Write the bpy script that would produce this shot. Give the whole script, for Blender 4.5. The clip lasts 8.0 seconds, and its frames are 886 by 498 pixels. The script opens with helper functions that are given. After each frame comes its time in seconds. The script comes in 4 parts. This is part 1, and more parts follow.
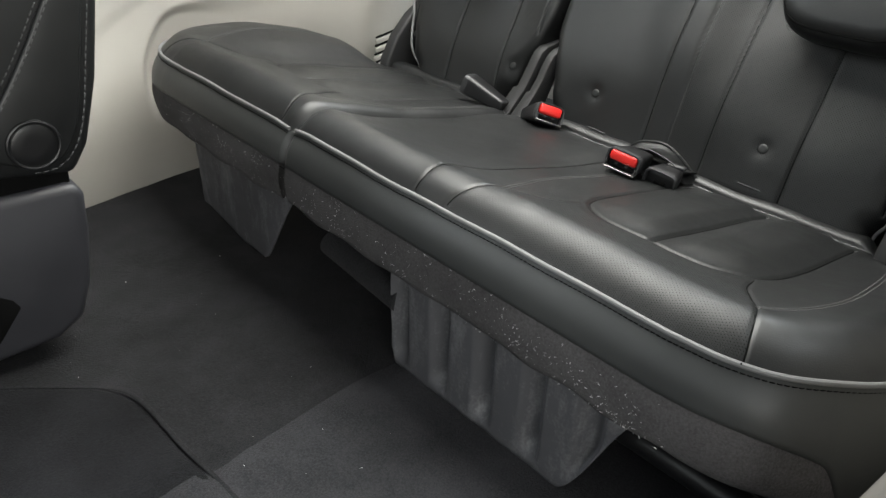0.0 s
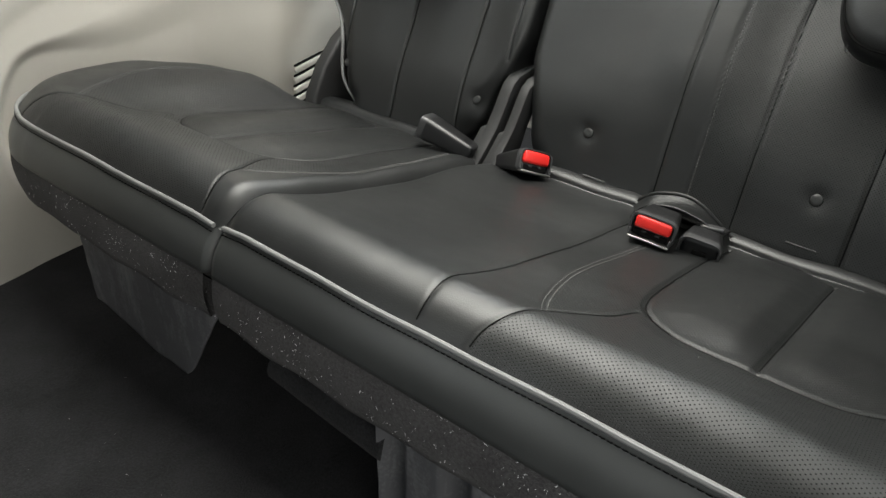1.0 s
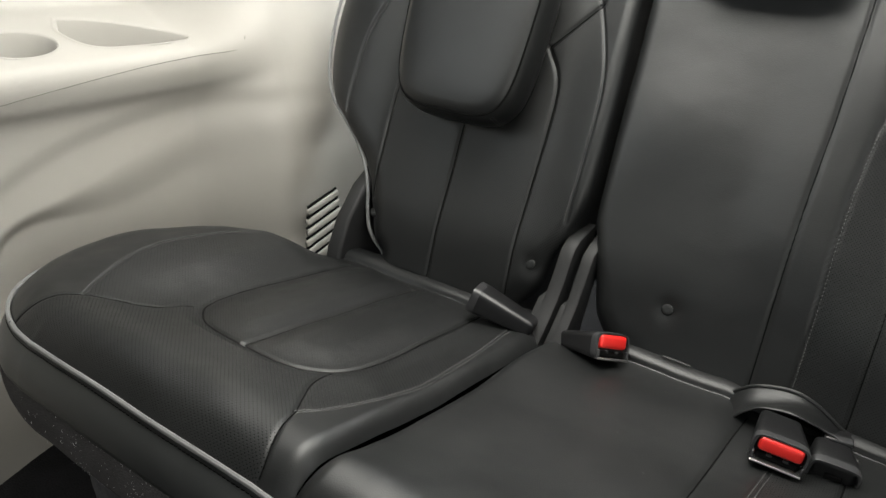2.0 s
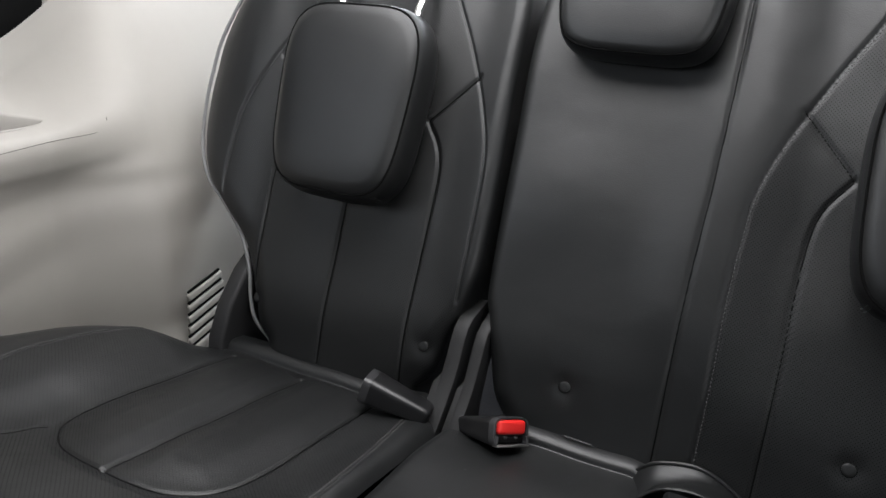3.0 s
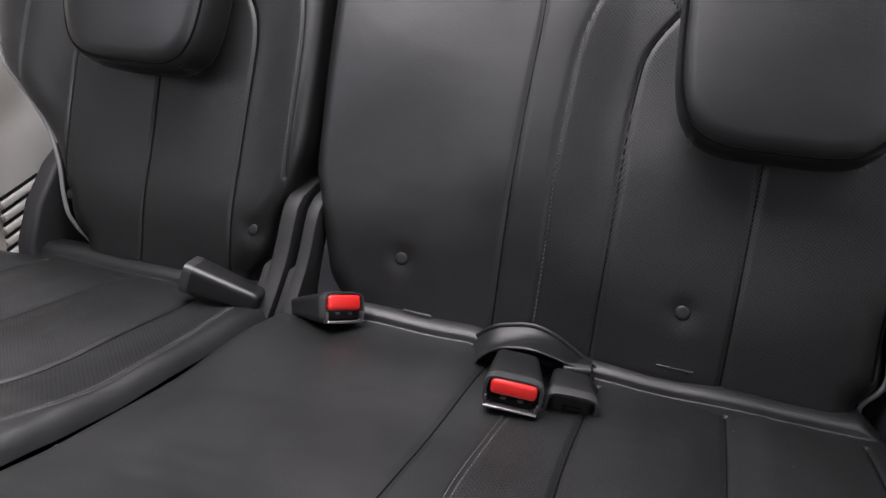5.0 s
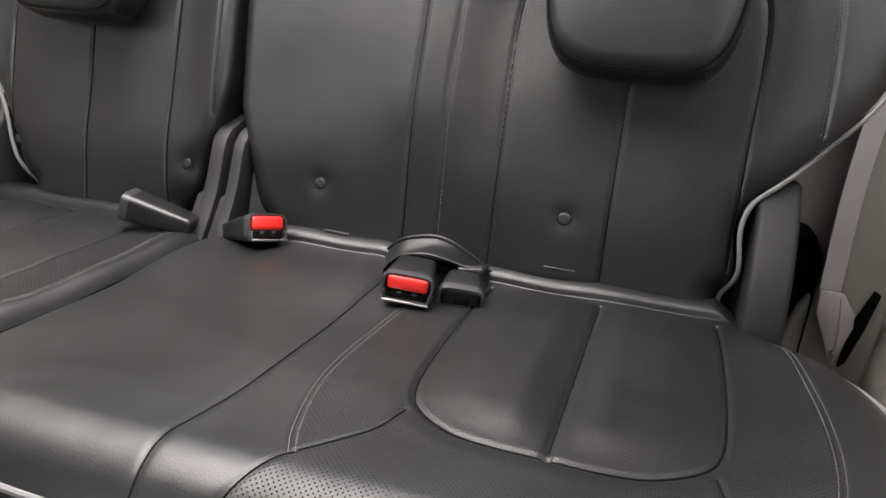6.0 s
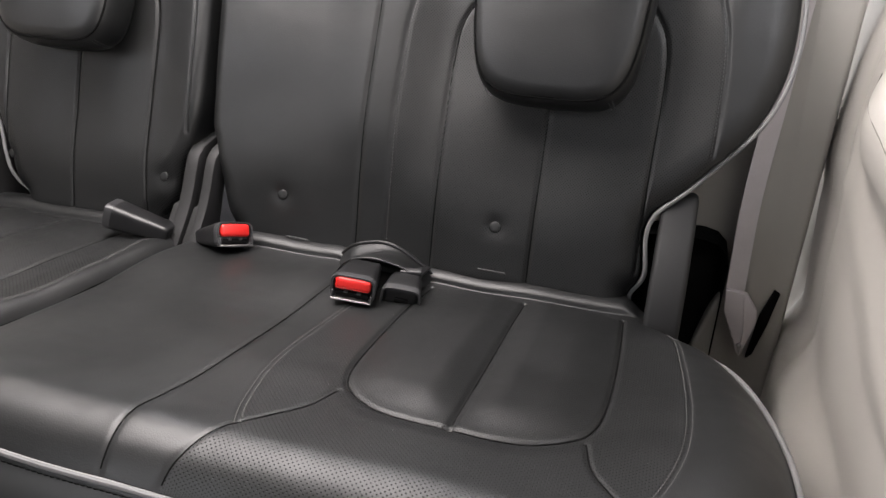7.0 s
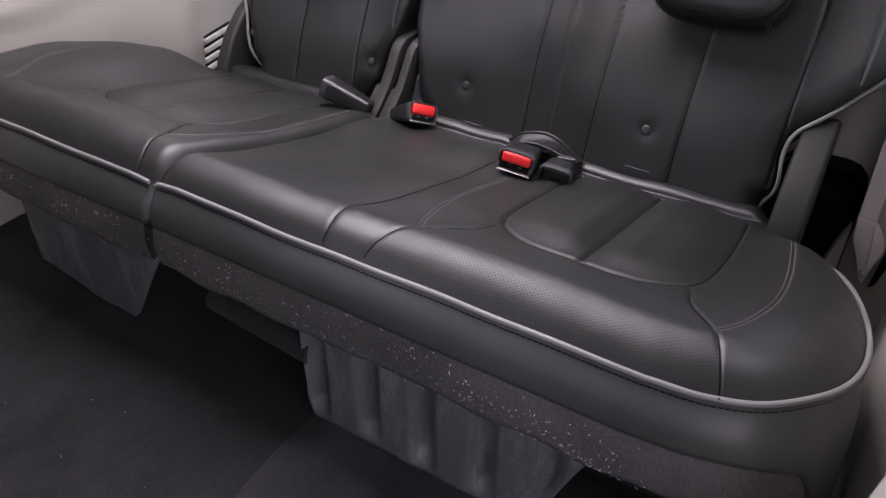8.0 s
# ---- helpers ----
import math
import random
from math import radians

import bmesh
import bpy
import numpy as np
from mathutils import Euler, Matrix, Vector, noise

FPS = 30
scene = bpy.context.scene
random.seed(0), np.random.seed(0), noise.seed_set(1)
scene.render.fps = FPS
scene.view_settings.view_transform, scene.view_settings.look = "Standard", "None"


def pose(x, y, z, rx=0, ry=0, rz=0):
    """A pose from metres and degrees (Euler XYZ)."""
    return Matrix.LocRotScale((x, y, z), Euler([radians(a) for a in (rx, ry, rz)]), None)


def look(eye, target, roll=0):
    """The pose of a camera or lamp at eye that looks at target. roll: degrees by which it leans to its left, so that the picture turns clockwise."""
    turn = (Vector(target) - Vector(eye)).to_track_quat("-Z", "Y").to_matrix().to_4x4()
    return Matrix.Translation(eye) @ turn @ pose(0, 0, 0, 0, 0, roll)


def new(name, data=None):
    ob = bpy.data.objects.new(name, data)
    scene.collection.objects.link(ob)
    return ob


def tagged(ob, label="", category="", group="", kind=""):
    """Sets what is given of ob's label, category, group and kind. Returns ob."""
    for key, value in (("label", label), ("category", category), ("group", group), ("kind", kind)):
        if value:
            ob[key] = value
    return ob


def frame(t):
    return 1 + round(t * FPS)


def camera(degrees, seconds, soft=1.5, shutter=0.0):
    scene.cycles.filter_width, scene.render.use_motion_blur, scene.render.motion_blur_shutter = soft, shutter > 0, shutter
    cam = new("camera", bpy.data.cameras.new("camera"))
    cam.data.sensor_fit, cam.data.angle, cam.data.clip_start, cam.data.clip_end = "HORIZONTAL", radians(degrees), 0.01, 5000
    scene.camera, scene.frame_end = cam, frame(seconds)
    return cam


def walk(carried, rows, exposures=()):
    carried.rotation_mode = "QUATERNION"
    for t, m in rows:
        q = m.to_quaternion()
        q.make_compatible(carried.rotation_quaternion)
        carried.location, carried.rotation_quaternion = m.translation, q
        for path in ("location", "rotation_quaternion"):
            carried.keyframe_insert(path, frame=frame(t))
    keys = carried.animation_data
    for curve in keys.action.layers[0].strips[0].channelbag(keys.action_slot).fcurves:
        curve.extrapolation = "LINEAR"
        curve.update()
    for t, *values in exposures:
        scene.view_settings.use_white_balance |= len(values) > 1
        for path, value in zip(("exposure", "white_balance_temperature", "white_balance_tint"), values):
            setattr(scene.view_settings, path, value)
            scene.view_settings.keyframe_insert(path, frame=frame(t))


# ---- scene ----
cam = camera(61.5, 8.0)
PATH = [
    (0, (0.831, -0.522, 0.624), (-0.417, 0.721, -0.323), 5.2),
    (0.5, (0.7, -0.455, 0.592), (-0.428, 0.901, -0.35), 4.8),
    (1, (0.568, -0.387, 0.611), (-0.489, 1.023, -0.334), 4.3),
    (1.5, (0.435, -0.343, 0.655), (-0.587, 1.102, -0.276), 3.8),
    (1.8, (0.380, -0.323, 0.689), (-0.635, 1.155, -0.197), 3.5),
    (2, (0.356, -0.315, 0.704), (-0.661, 1.198, -0.12), 3.4),
    (2.2, (0.34, -0.296, 0.741), (-0.675, 1.227, -0.067), 2.7),
    (3.3, (0.357, -0.233, 0.717), (-0.42, 1.479, 0.035), 2.6),
    (3.5, (0.359, -0.219, 0.693), (-0.383, 1.506, 0.006), 2.5),
    (4, (0.353, -0.191, 0.651), (-0.315, 1.531, -0.116), 2.1),
    (4.5, (0.35, -0.194, 0.647), (-0.285, 1.506, -0.194), 2.1),
    (5, (0.425, -0.185, 0.635), (-0.179, 1.53, -0.199), 2.2),
    (5.2, (0.462, -0.172, 0.636), (-0.132, 1.532, -0.227), 1.5),
    (6.3, (0.558, -0.285, 0.62), (0.019, 1.415, -0.286), 1.3),
    (6.5, (0.577, -0.294, 0.631), (0.043, 1.409, -0.272), 1.4),
    (7, (0.62, -0.323, 0.679), (0.084, 1.377, -0.229), 1.2),
    (7.25, (0.656, -0.357, 0.732), (0.104, 1.339, -0.175), 1.7),
    (7.5, (0.678, -0.405, 0.713), (0.046, 1.265, -0.186), 1.9),
    (7.8, (0.686, -0.463, 0.689), (-0.094, 1.107, -0.274), 2.4),
    (8, (0.691, -0.498, 0.673), (-0.174, 0.978, -0.364), 3.2),
]
EXPOSURES = [(0.0, 0.15, 6480, 6), (0.5, 0.10, 6540, 6), (1.0, 0.00, 6620, 5), (1.5, -0.08, 6680, 5), (2.2, -0.47, 6570, 7), (3.4, -0.80, 6150, 14),
             (4.5, -0.24, 6180, 18), (5.2, -0.14, 6330, 19), (6.3, 0.54, 6640, 14), (7.0, 0.22, 6620, 16), (7.5, -0.07, 6520, 19), (8.0, -0.08, 6310, 27)]
walk(cam, [(t, look(eye, target, roll)) for t, eye, target, roll in PATH], EXPOSURES)

# ---- world, sky, daylight lamps at the door and windows, and added fill lamps ----
world = bpy.data.worlds.new("world")
scene.world = world
world.use_nodes = True
wn = world.node_tree
sky = wn.nodes.new("ShaderNodeTexSky")
sky.sky_type = "NISHITA"
sky.sun_disc = False
sky.sun_elevation, sky.sun_rotation = radians(50), radians(120)
wn.nodes["Background"].inputs["Strength"].default_value = 0.045
wn.links.new(sky.outputs["Color"], wn.nodes["Background"].inputs["Color"])


def area_lamp(name, m, size_x, size_y, watts, colour):
    d = bpy.data.lights.new(name, "AREA")
    d.shape, d.size, d.size_y, d.energy, d.color = "RECTANGLE", size_x, size_y, watts, colour
    ob = new(name, d)
    ob.matrix_world = m
    return ob


WARM, COOL = (1.0, 0.975, 0.94), (0.93, 0.97, 1.0)
area_lamp("door_daylight", look((2.25, -1.15, 0.70), (-0.2, 0.0, 0.20)), 1.7, 1.0, 33.0, WARM)
area_lamp("windscreen_daylight", look((0.15, -2.30, 0.95), (0.15, 0.2, 0.55)), 1.7, 0.45, 5.0, COOL)
# Added fill lamp below the closed roof; it brightens cushions and upper backs.
area_lamp("overhead_fill", look((-0.01, 0.33, 1.18), (-0.01, 0.28, 0.0)), 0.86, 0.86, 32.0, WARM)
area_lamp("rear_window_daylight", look((-0.02, 1.15, 1.02), (-0.12, 0.0, 0.35)), 1.1, 0.34, 28.0, COOL)
area_lamp("side_window_daylight", look((-0.70, -0.72, 0.86), (0.2, 0.1, 0.25)), 0.9, 0.46, 15.0, COOL)
# Two added fill lamps, inside the dark pane and the closed right pillar.
area_lamp("left_quarter_fill", look((-0.668, -0.10, 0.88), (0.35, 0.12, 0.20)), 0.90, 0.24, 1.2, COOL)
area_lamp("right_quarter_fill", look((0.92, 0.34, 0.86), (0.60, 0.52, 0.15)), 0.50, 0.22, 2.2, COOL)


# ---- materials ----
def material(name):
    m = bpy.data.materials.new(name)
    m.use_nodes = True
    return m, m.node_tree, m.node_tree.nodes["Principled BSDF"]


def node(nt, kind, **values):
    n = nt.nodes.new(kind)
    for k, v in values.items():
        n.inputs[k.replace("_", " ")].default_value = v
    return n


def ramp(nt, source, stops):
    r = nt.nodes.new("ShaderNodeValToRGB")
    nt.links.new(source, r.inputs["Fac"])
    while len(r.color_ramp.elements) < len(stops):
        r.color_ramp.elements.new(0.5)
    for e, (at, c) in zip(r.color_ramp.elements, stops):
        e.position, e.color = at, (*c, 1)
    return r.outputs["Color"]


def calc(nt, op, a, b=None):
    n = nt.nodes.new("ShaderNodeMath")
    n.operation = op
    for i, v in enumerate((a, b)):
        if v is None:
            continue
        if isinstance(v, (int, float)):
            n.inputs[i].default_value = v
        else:
            nt.links.new(v, n.inputs[i])
    return n.outputs[0]


def surface(name, dark, light, rough, metal=0.0, grain=600.0, bump=0.25, depth=0.0004, stain=9.0, rough_span=0.08, spec=0.5):
    """A plain surface with two scales of variation: broad stains and fine grain with relief."""
    m, nt, b = material(name)
    co = nt.nodes.new("ShaderNodeTexCoord")
    broad = node(nt, "ShaderNodeTexNoise", Scale=stain, Detail=5.0, Roughness=0.6)
    fine = node(nt, "ShaderNodeTexNoise", Scale=grain, Detail=3.0)
    for n in (broad, fine):
        nt.links.new(co.outputs["Object"], n.inputs["Vector"])
    nt.links.new(ramp(nt, broad.outputs["Fac"], [(0.3, dark), (0.7, light)]), b.inputs["Base Color"])
    r = calc(nt, "MULTIPLY_ADD", broad.outputs["Fac"], rough_span * 2)
    r.node.inputs[2].default_value = rough - rough_span
    nt.links.new(r, b.inputs["Roughness"])
    b.inputs["Metallic"].default_value = metal
    b.inputs["Specular IOR Level"].default_value = spec
    bp = node(nt, "ShaderNodeBump", Strength=bump, Distance=depth)
    nt.links.new(fine.outputs["Fac"], bp.inputs["Height"])
    nt.links.new(bp.outputs["Normal"], b.inputs["Normal"])
    return m


def leather(name, dark, light, rough, holes=0.0, pitch=0.005):
    """Grained black leather; with holes it is perforated in staggered rows, by the UV map in metres."""
    m, nt, b = material(name)
    co = nt.nodes.new("ShaderNodeTexCoord")
    broad = node(nt, "ShaderNodeTexNoise", Scale=7.0, Detail=6.0, Roughness=0.6)
    pores = node(nt, "ShaderNodeTexVoronoi", Scale=800.0)
    smear = node(nt, "ShaderNodeTexNoise", Scale=38.0, Detail=4.0)
    for n in (broad, pores, smear):
        nt.links.new(co.outputs["Object"], n.inputs["Vector"])
    colour = ramp(nt, broad.outputs["Fac"], [(0.3, dark), (0.72, light)])
    height = pores.outputs["Distance"]
    r = calc(nt, "MULTIPLY_ADD", calc(nt, "ADD", broad.outputs["Fac"], smear.outputs["Fac"]), 0.13)
    r.node.inputs[2].default_value = rough - 0.13
    nt.links.new(r, b.inputs["Roughness"])
    b.inputs["Specular IOR Level"].default_value = 0.49
    if holes:
        uv = nt.nodes.new("ShaderNodeSeparateXYZ")
        nt.links.new(co.outputs["UV"], uv.inputs[0])
        s, t = (calc(nt, "MULTIPLY", uv.outputs[i], 1 / pitch) for i in (0, 1))
        a, c = calc(nt, "ADD", s, t), calc(nt, "SUBTRACT", s, t)
        fa, fc = (calc(nt, "SUBTRACT", calc(nt, "FRACT", q), 0.5) for q in (a, c))
        d = calc(nt, "SQRT", calc(nt, "ADD", calc(nt, "MULTIPLY", fa, fa), calc(nt, "MULTIPLY", fc, fc)))
        soft = nt.nodes.new("ShaderNodeMapRange")
        soft.inputs["From Min"].default_value, soft.inputs["From Max"].default_value = holes * 0.7, holes * 1.25
        nt.links.new(d, soft.inputs["Value"])
        mix = nt.nodes.new("ShaderNodeMix")
        mix.data_type = "RGBA"
        nt.links.new(soft.outputs[0], mix.inputs["Factor"])
        mix.inputs[6].default_value = (0.004, 0.004, 0.004, 1)
        nt.links.new(colour, mix.inputs[7])
        colour = mix.outputs[2]
        height = calc(nt, "ADD", calc(nt, "MULTIPLY", height, 0.25), calc(nt, "MULTIPLY", soft.outputs[0], 1.0))
        nt.links.new(calc(nt, "MULTIPLY", soft.outputs[0], 0.46), b.inputs["Specular IOR Level"])
    nt.links.new(colour, b.inputs["Base Color"])
    folds = node(nt, "ShaderNodeTexNoise", Scale=20.0, Detail=3.0, Roughness=0.4, Distortion=0.4)
    nt.links.new(co.outputs["Object"], folds.inputs["Vector"])
    soft_bump = node(nt, "ShaderNodeBump", Strength=0.19, Distance=0.004)
    nt.links.new(folds.outputs["Fac"], soft_bump.inputs["Height"])
    bp = node(nt, "ShaderNodeBump", Strength=0.40 if holes else 0.20, Distance=0.0006 if holes else 0.0004)
    nt.links.new(soft_bump.outputs["Normal"], bp.inputs["Normal"])
    nt.links.new(height, bp.inputs["Height"])
    nt.links.new(bp.outputs["Normal"], b.inputs["Normal"])
    return m


def carpet(name, dark, light):
    m, nt, b = material(name)
    co = nt.nodes.new("ShaderNodeTexCoord")
    nap = node(nt, "ShaderNodeTexNoise", Scale=6.5, Detail=5.0, Roughness=0.65)
    tuft = node(nt, "ShaderNodeTexNoise", Scale=420.0, Detail=4.0)
    for n in (nap, tuft):
        nt.links.new(co.outputs["Object"], n.inputs["Vector"])
    both = calc(nt, "ADD", calc(nt, "MULTIPLY", nap.outputs["Fac"], 0.7), calc(nt, "MULTIPLY", tuft.outputs["Fac"], 0.5))
    nt.links.new(ramp(nt, both, [(0.38, dark), (0.75, light)]), b.inputs["Base Color"])
    b.inputs["Roughness"].default_value = 0.95
    b.inputs["Specular IOR Level"].default_value = 0.05
    b.inputs["Sheen Weight"].default_value = 0.03
    bp = node(nt, "ShaderNodeBump", Strength=0.8, Distance=0.002)
    nt.links.new(tuft.outputs["Fac"], bp.inputs["Height"])
    nt.links.new(bp.outputs["Normal"], b.inputs["Normal"])
    return m


LEATHER = leather("black_leather", (0.0058, 0.0062, 0.0064), (0.0100, 0.0105, 0.0107), 0.42)
PERFORATED = leather("perforated_black_leather", (0.0058, 0.0062, 0.0064), (0.0098, 0.0103, 0.0105), 0.45, holes=0.175, pitch=0.0047)
FINE_PERFORATED = leather("finely_perforated_black_leather", (0.0058, 0.0062, 0.0064), (0.0098, 0.0103, 0.0105), 0.45, holes=0.17, pitch=0.0038)
SKIRT = surface("smooth_black_vinyl", (0.027, 0.0285, 0.0285), (0.038, 0.0397, 0.0397), 0.47, grain=900, bump=0.15)
PIPING = surface("grey_piping", (0.11, 0.11, 0.11), (0.165, 0.165, 0.165), 0.5, grain=400, bump=0.2)
THREAD = surface("grey_thread", (0.055, 0.055, 0.054), (0.085, 0.085, 0.083), 0.8, grain=900, bump=0.3)
DARK_THREAD = surface("dark_thread", (0.055, 0.055, 0.056), (0.08, 0.08, 0.081), 0.85, grain=900, bump=0.3)
SEAM = surface("black_seam", (0.003, 0.003, 0.003), (0.005, 0.005, 0.005), 0.8, grain=500, bump=0.2, spec=0.05)
MATT = surface("matt_black_plastic", (0.007, 0.007, 0.0074), (0.011, 0.011, 0.0116), 0.62, grain=1500, bump=0.3, depth=0.0003, spec=0.4)
PLASTIC = surface("black_moulded_plastic", (0.005, 0.005, 0.0055), (0.009, 0.009, 0.0098), 0.38, grain=1500, bump=0.3, depth=0.0003)
GREY_PLASTIC = surface("worn_dark_grey_plastic", (0.04, 0.04, 0.043), (0.085, 0.085, 0.09), 0.6, grain=220, bump=0.35, stain=24)
RIM = surface("dark_grey_plastic_rim", (0.022, 0.022, 0.023), (0.04, 0.04, 0.042), 0.36, grain=900, bump=0.15)
RED = surface("red_plastic", (0.62, 0.015, 0.014), (0.72, 0.025, 0.02), 0.38, grain=300, bump=0.05)
BEIGE = surface("beige_trim_plastic", (0.285, 0.270, 0.246), (0.325, 0.308, 0.281), 0.62, grain=1300, bump=0.3, depth=0.0003, stain=3)
HEADLINER = surface("taupe_headliner", (0.10, 0.095, 0.0875), (0.13, 0.122, 0.112), 0.9, grain=500, bump=0.4)
CHROME = surface("chrome", (0.75, 0.75, 0.76), (0.82, 0.82, 0.83), 0.14, metal=1.0, grain=200, bump=0.02)
STEEL = surface("dull_steel", (0.32, 0.31, 0.3), (0.42, 0.41, 0.4), 0.4, metal=1.0, grain=300, bump=0.1)
# Near-black for the window pane and for shade put into gaps and openings.
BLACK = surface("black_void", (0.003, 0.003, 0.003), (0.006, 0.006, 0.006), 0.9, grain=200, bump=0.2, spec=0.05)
WEBBING = surface("grey_seat_belt_webbing", (0.36, 0.33, 0.33), (0.46, 0.43, 0.43), 0.75, grain=700, bump=0.6)


def scuffed(name, dark, light):
    """Dull plastic with long pale scuffs that run down it."""
    m, nt, b = material(name)
    co, mp = nt.nodes.new("ShaderNodeTexCoord"), nt.nodes.new("ShaderNodeMapping")
    mp.inputs["Scale"].default_value = (34, 34, 10)
    nt.links.new(co.outputs["Object"], mp.inputs["Vector"])
    long = node(nt, "ShaderNodeTexNoise", Scale=1.0, Detail=8.0, Roughness=0.7)
    fine = node(nt, "ShaderNodeTexNoise", Scale=260.0, Detail=4.0)
    nt.links.new(mp.outputs[0], long.inputs["Vector"])
    nt.links.new(co.outputs["Object"], fine.inputs["Vector"])
    both = calc(nt, "ADD", calc(nt, "MULTIPLY", long.outputs["Fac"], 0.8), calc(nt, "MULTIPLY", fine.outputs["Fac"], 0.25))
    nt.links.new(ramp(nt, both, [(0.52, dark), (0.70, tuple(0.6 * a + 0.4 * c for a, c in zip(dark, light))), (0.86, light)]), b.inputs["Base Color"])
    b.inputs["Roughness"].default_value = 0.62
    bp = node(nt, "ShaderNodeBump", Strength=0.3, Distance=0.0008)
    nt.links.new(both, bp.inputs["Height"])
    nt.links.new(bp.outputs["Normal"], b.inputs["Normal"])
    return m


SCUFFED = scuffed("scuffed_leg_plastic", (0.060, 0.060, 0.066), (0.25, 0.25, 0.26))
LINT = surface("white_lint", (0.55, 0.55, 0.55), (0.75, 0.75, 0.75), 0.9, grain=300, bump=0.1)
CARPET = carpet("black_carpet", (0.008, 0.008, 0.0086), (0.030, 0.030, 0.0322))
FRONT_CARPET = carpet("deep_black_carpet", (0.004, 0.004, 0.0045), (0.018, 0.018, 0.0200))
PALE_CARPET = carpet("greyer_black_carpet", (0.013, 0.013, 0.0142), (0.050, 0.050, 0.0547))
VALANCE = carpet("dark_grey_felt", (0.034, 0.0324, 0.0334), (0.090, 0.0866, 0.0886))
# Darker copy of the beige: the shade of the arm rest seam as colour.
SEAM_SHADE = surface("shaded_beige_gap", (0.10, 0.094, 0.085), (0.12, 0.113, 0.10), 0.8, grain=800, bump=0.2)
BASE_GREY = surface("grey_seat_base_plastic", (0.018, 0.018, 0.0213), (0.026, 0.026, 0.0302), 0.5, grain=1200, bump=0.3)


# ---- shaping helpers ----
def smooth(lo, hi, v):
    t = np.clip((np.asarray(v, float) - lo) / (hi - lo), 0, 1)
    return t * t * (3 - 2 * t)


def curve_through(points, step=0.004):
    """A smooth line through a few points, cut into even steps."""
    p = np.array(points, float)
    q = np.vstack([2 * p[0] - p[1], p, 2 * p[-1] - p[-2]])
    out = []
    for i in range(1, len(q) - 2):
        t = np.linspace(0, 1, 24, endpoint=False)[:, None]
        a, b, c, d = q[i - 1], q[i], q[i + 1], q[i + 2]
        out.append(0.5 * (2 * b + (c - a) * t + (2 * a - 5 * b + 4 * c - d) * t * t + (3 * b - a - 3 * c + d) * t ** 3))
    line = np.vstack(out + [p[-1:]])
    far = np.r_[0, np.cumsum(np.linalg.norm(np.diff(line, axis=0), axis=1))]
    at = np.linspace(0, far[-1], max(3, int(far[-1] / step) + 1))
    return np.stack([np.interp(at, far, line[:, k]) for k in range(p.shape[1])], 1)


def gap_to(pts, line):
    """The distance of each point (N, 2) from a line (M, 2)."""
    best = np.full(len(pts), 9.0)
    for a, b in zip(line[:-1], line[1:]):
        ab = b - a
        t = np.clip(((pts - a) @ ab) / max(ab @ ab, 1e-12), 0, 1)
        best = np.minimum(best, np.linalg.norm(pts - a - t[:, None] * ab, axis=1))
    return best


def inside(pts, ring):
    x, y = pts[:, 0], pts[:, 1]
    hit = np.zeros(len(pts), bool)
    for (x1, y1), (x2, y2) in zip(ring, np.roll(ring, -1, 0)):
        cross = (y1 > y) != (y2 > y)
        hit ^= cross & (x < (x2 - x1) * (y - y1) / (y2 - y1 + 1e-15) + x1)
    return hit


def ripple(u, v, seed, size, count=14):
    """Gentle unevenness: a sum of waves about size metres long."""
    rng = np.random.RandomState(seed)
    out = np.zeros_like(u)
    for _ in range(count):
        a, k, ph = rng.uniform(0, 2 * np.pi), 2 * np.pi / size * rng.uniform(0.5, 1.6), rng.uniform(0, 6.3)
        out += np.sin(k * (u * np.cos(a) + v * np.sin(a)) + ph)
    return out / count ** 0.5


def part(name, bm, mat, parent, label="", flat=False):
    """Links a bmesh as one mesh object under a thing or a part."""
    me = bpy.data.meshes.new(name)
    bmesh.ops.recalc_face_normals(bm, faces=bm.faces)
    bm.to_mesh(me)
    bm.free()
    if not flat:
        me.polygons.foreach_set("use_smooth", [True] * len(me.polygons))
        me.set_sharp_from_angle(angle=radians(38))
    return link_mesh(name, me, mat, parent, label)


def link_mesh(name, me, mat, parent, label=""):
    me.materials.append(mat)
    ob = new(name, me)
    if parent is not None:
        ob.parent = parent
    if label:
        ob["label"] = label
    return ob


def thing(name, label, category, group="", kind="", at=(0, 0, 0)):
    ob = new(name)
    ob.location = at
    ob.empty_display_size = 0.05
    return tagged(ob, label, category, group, kind)


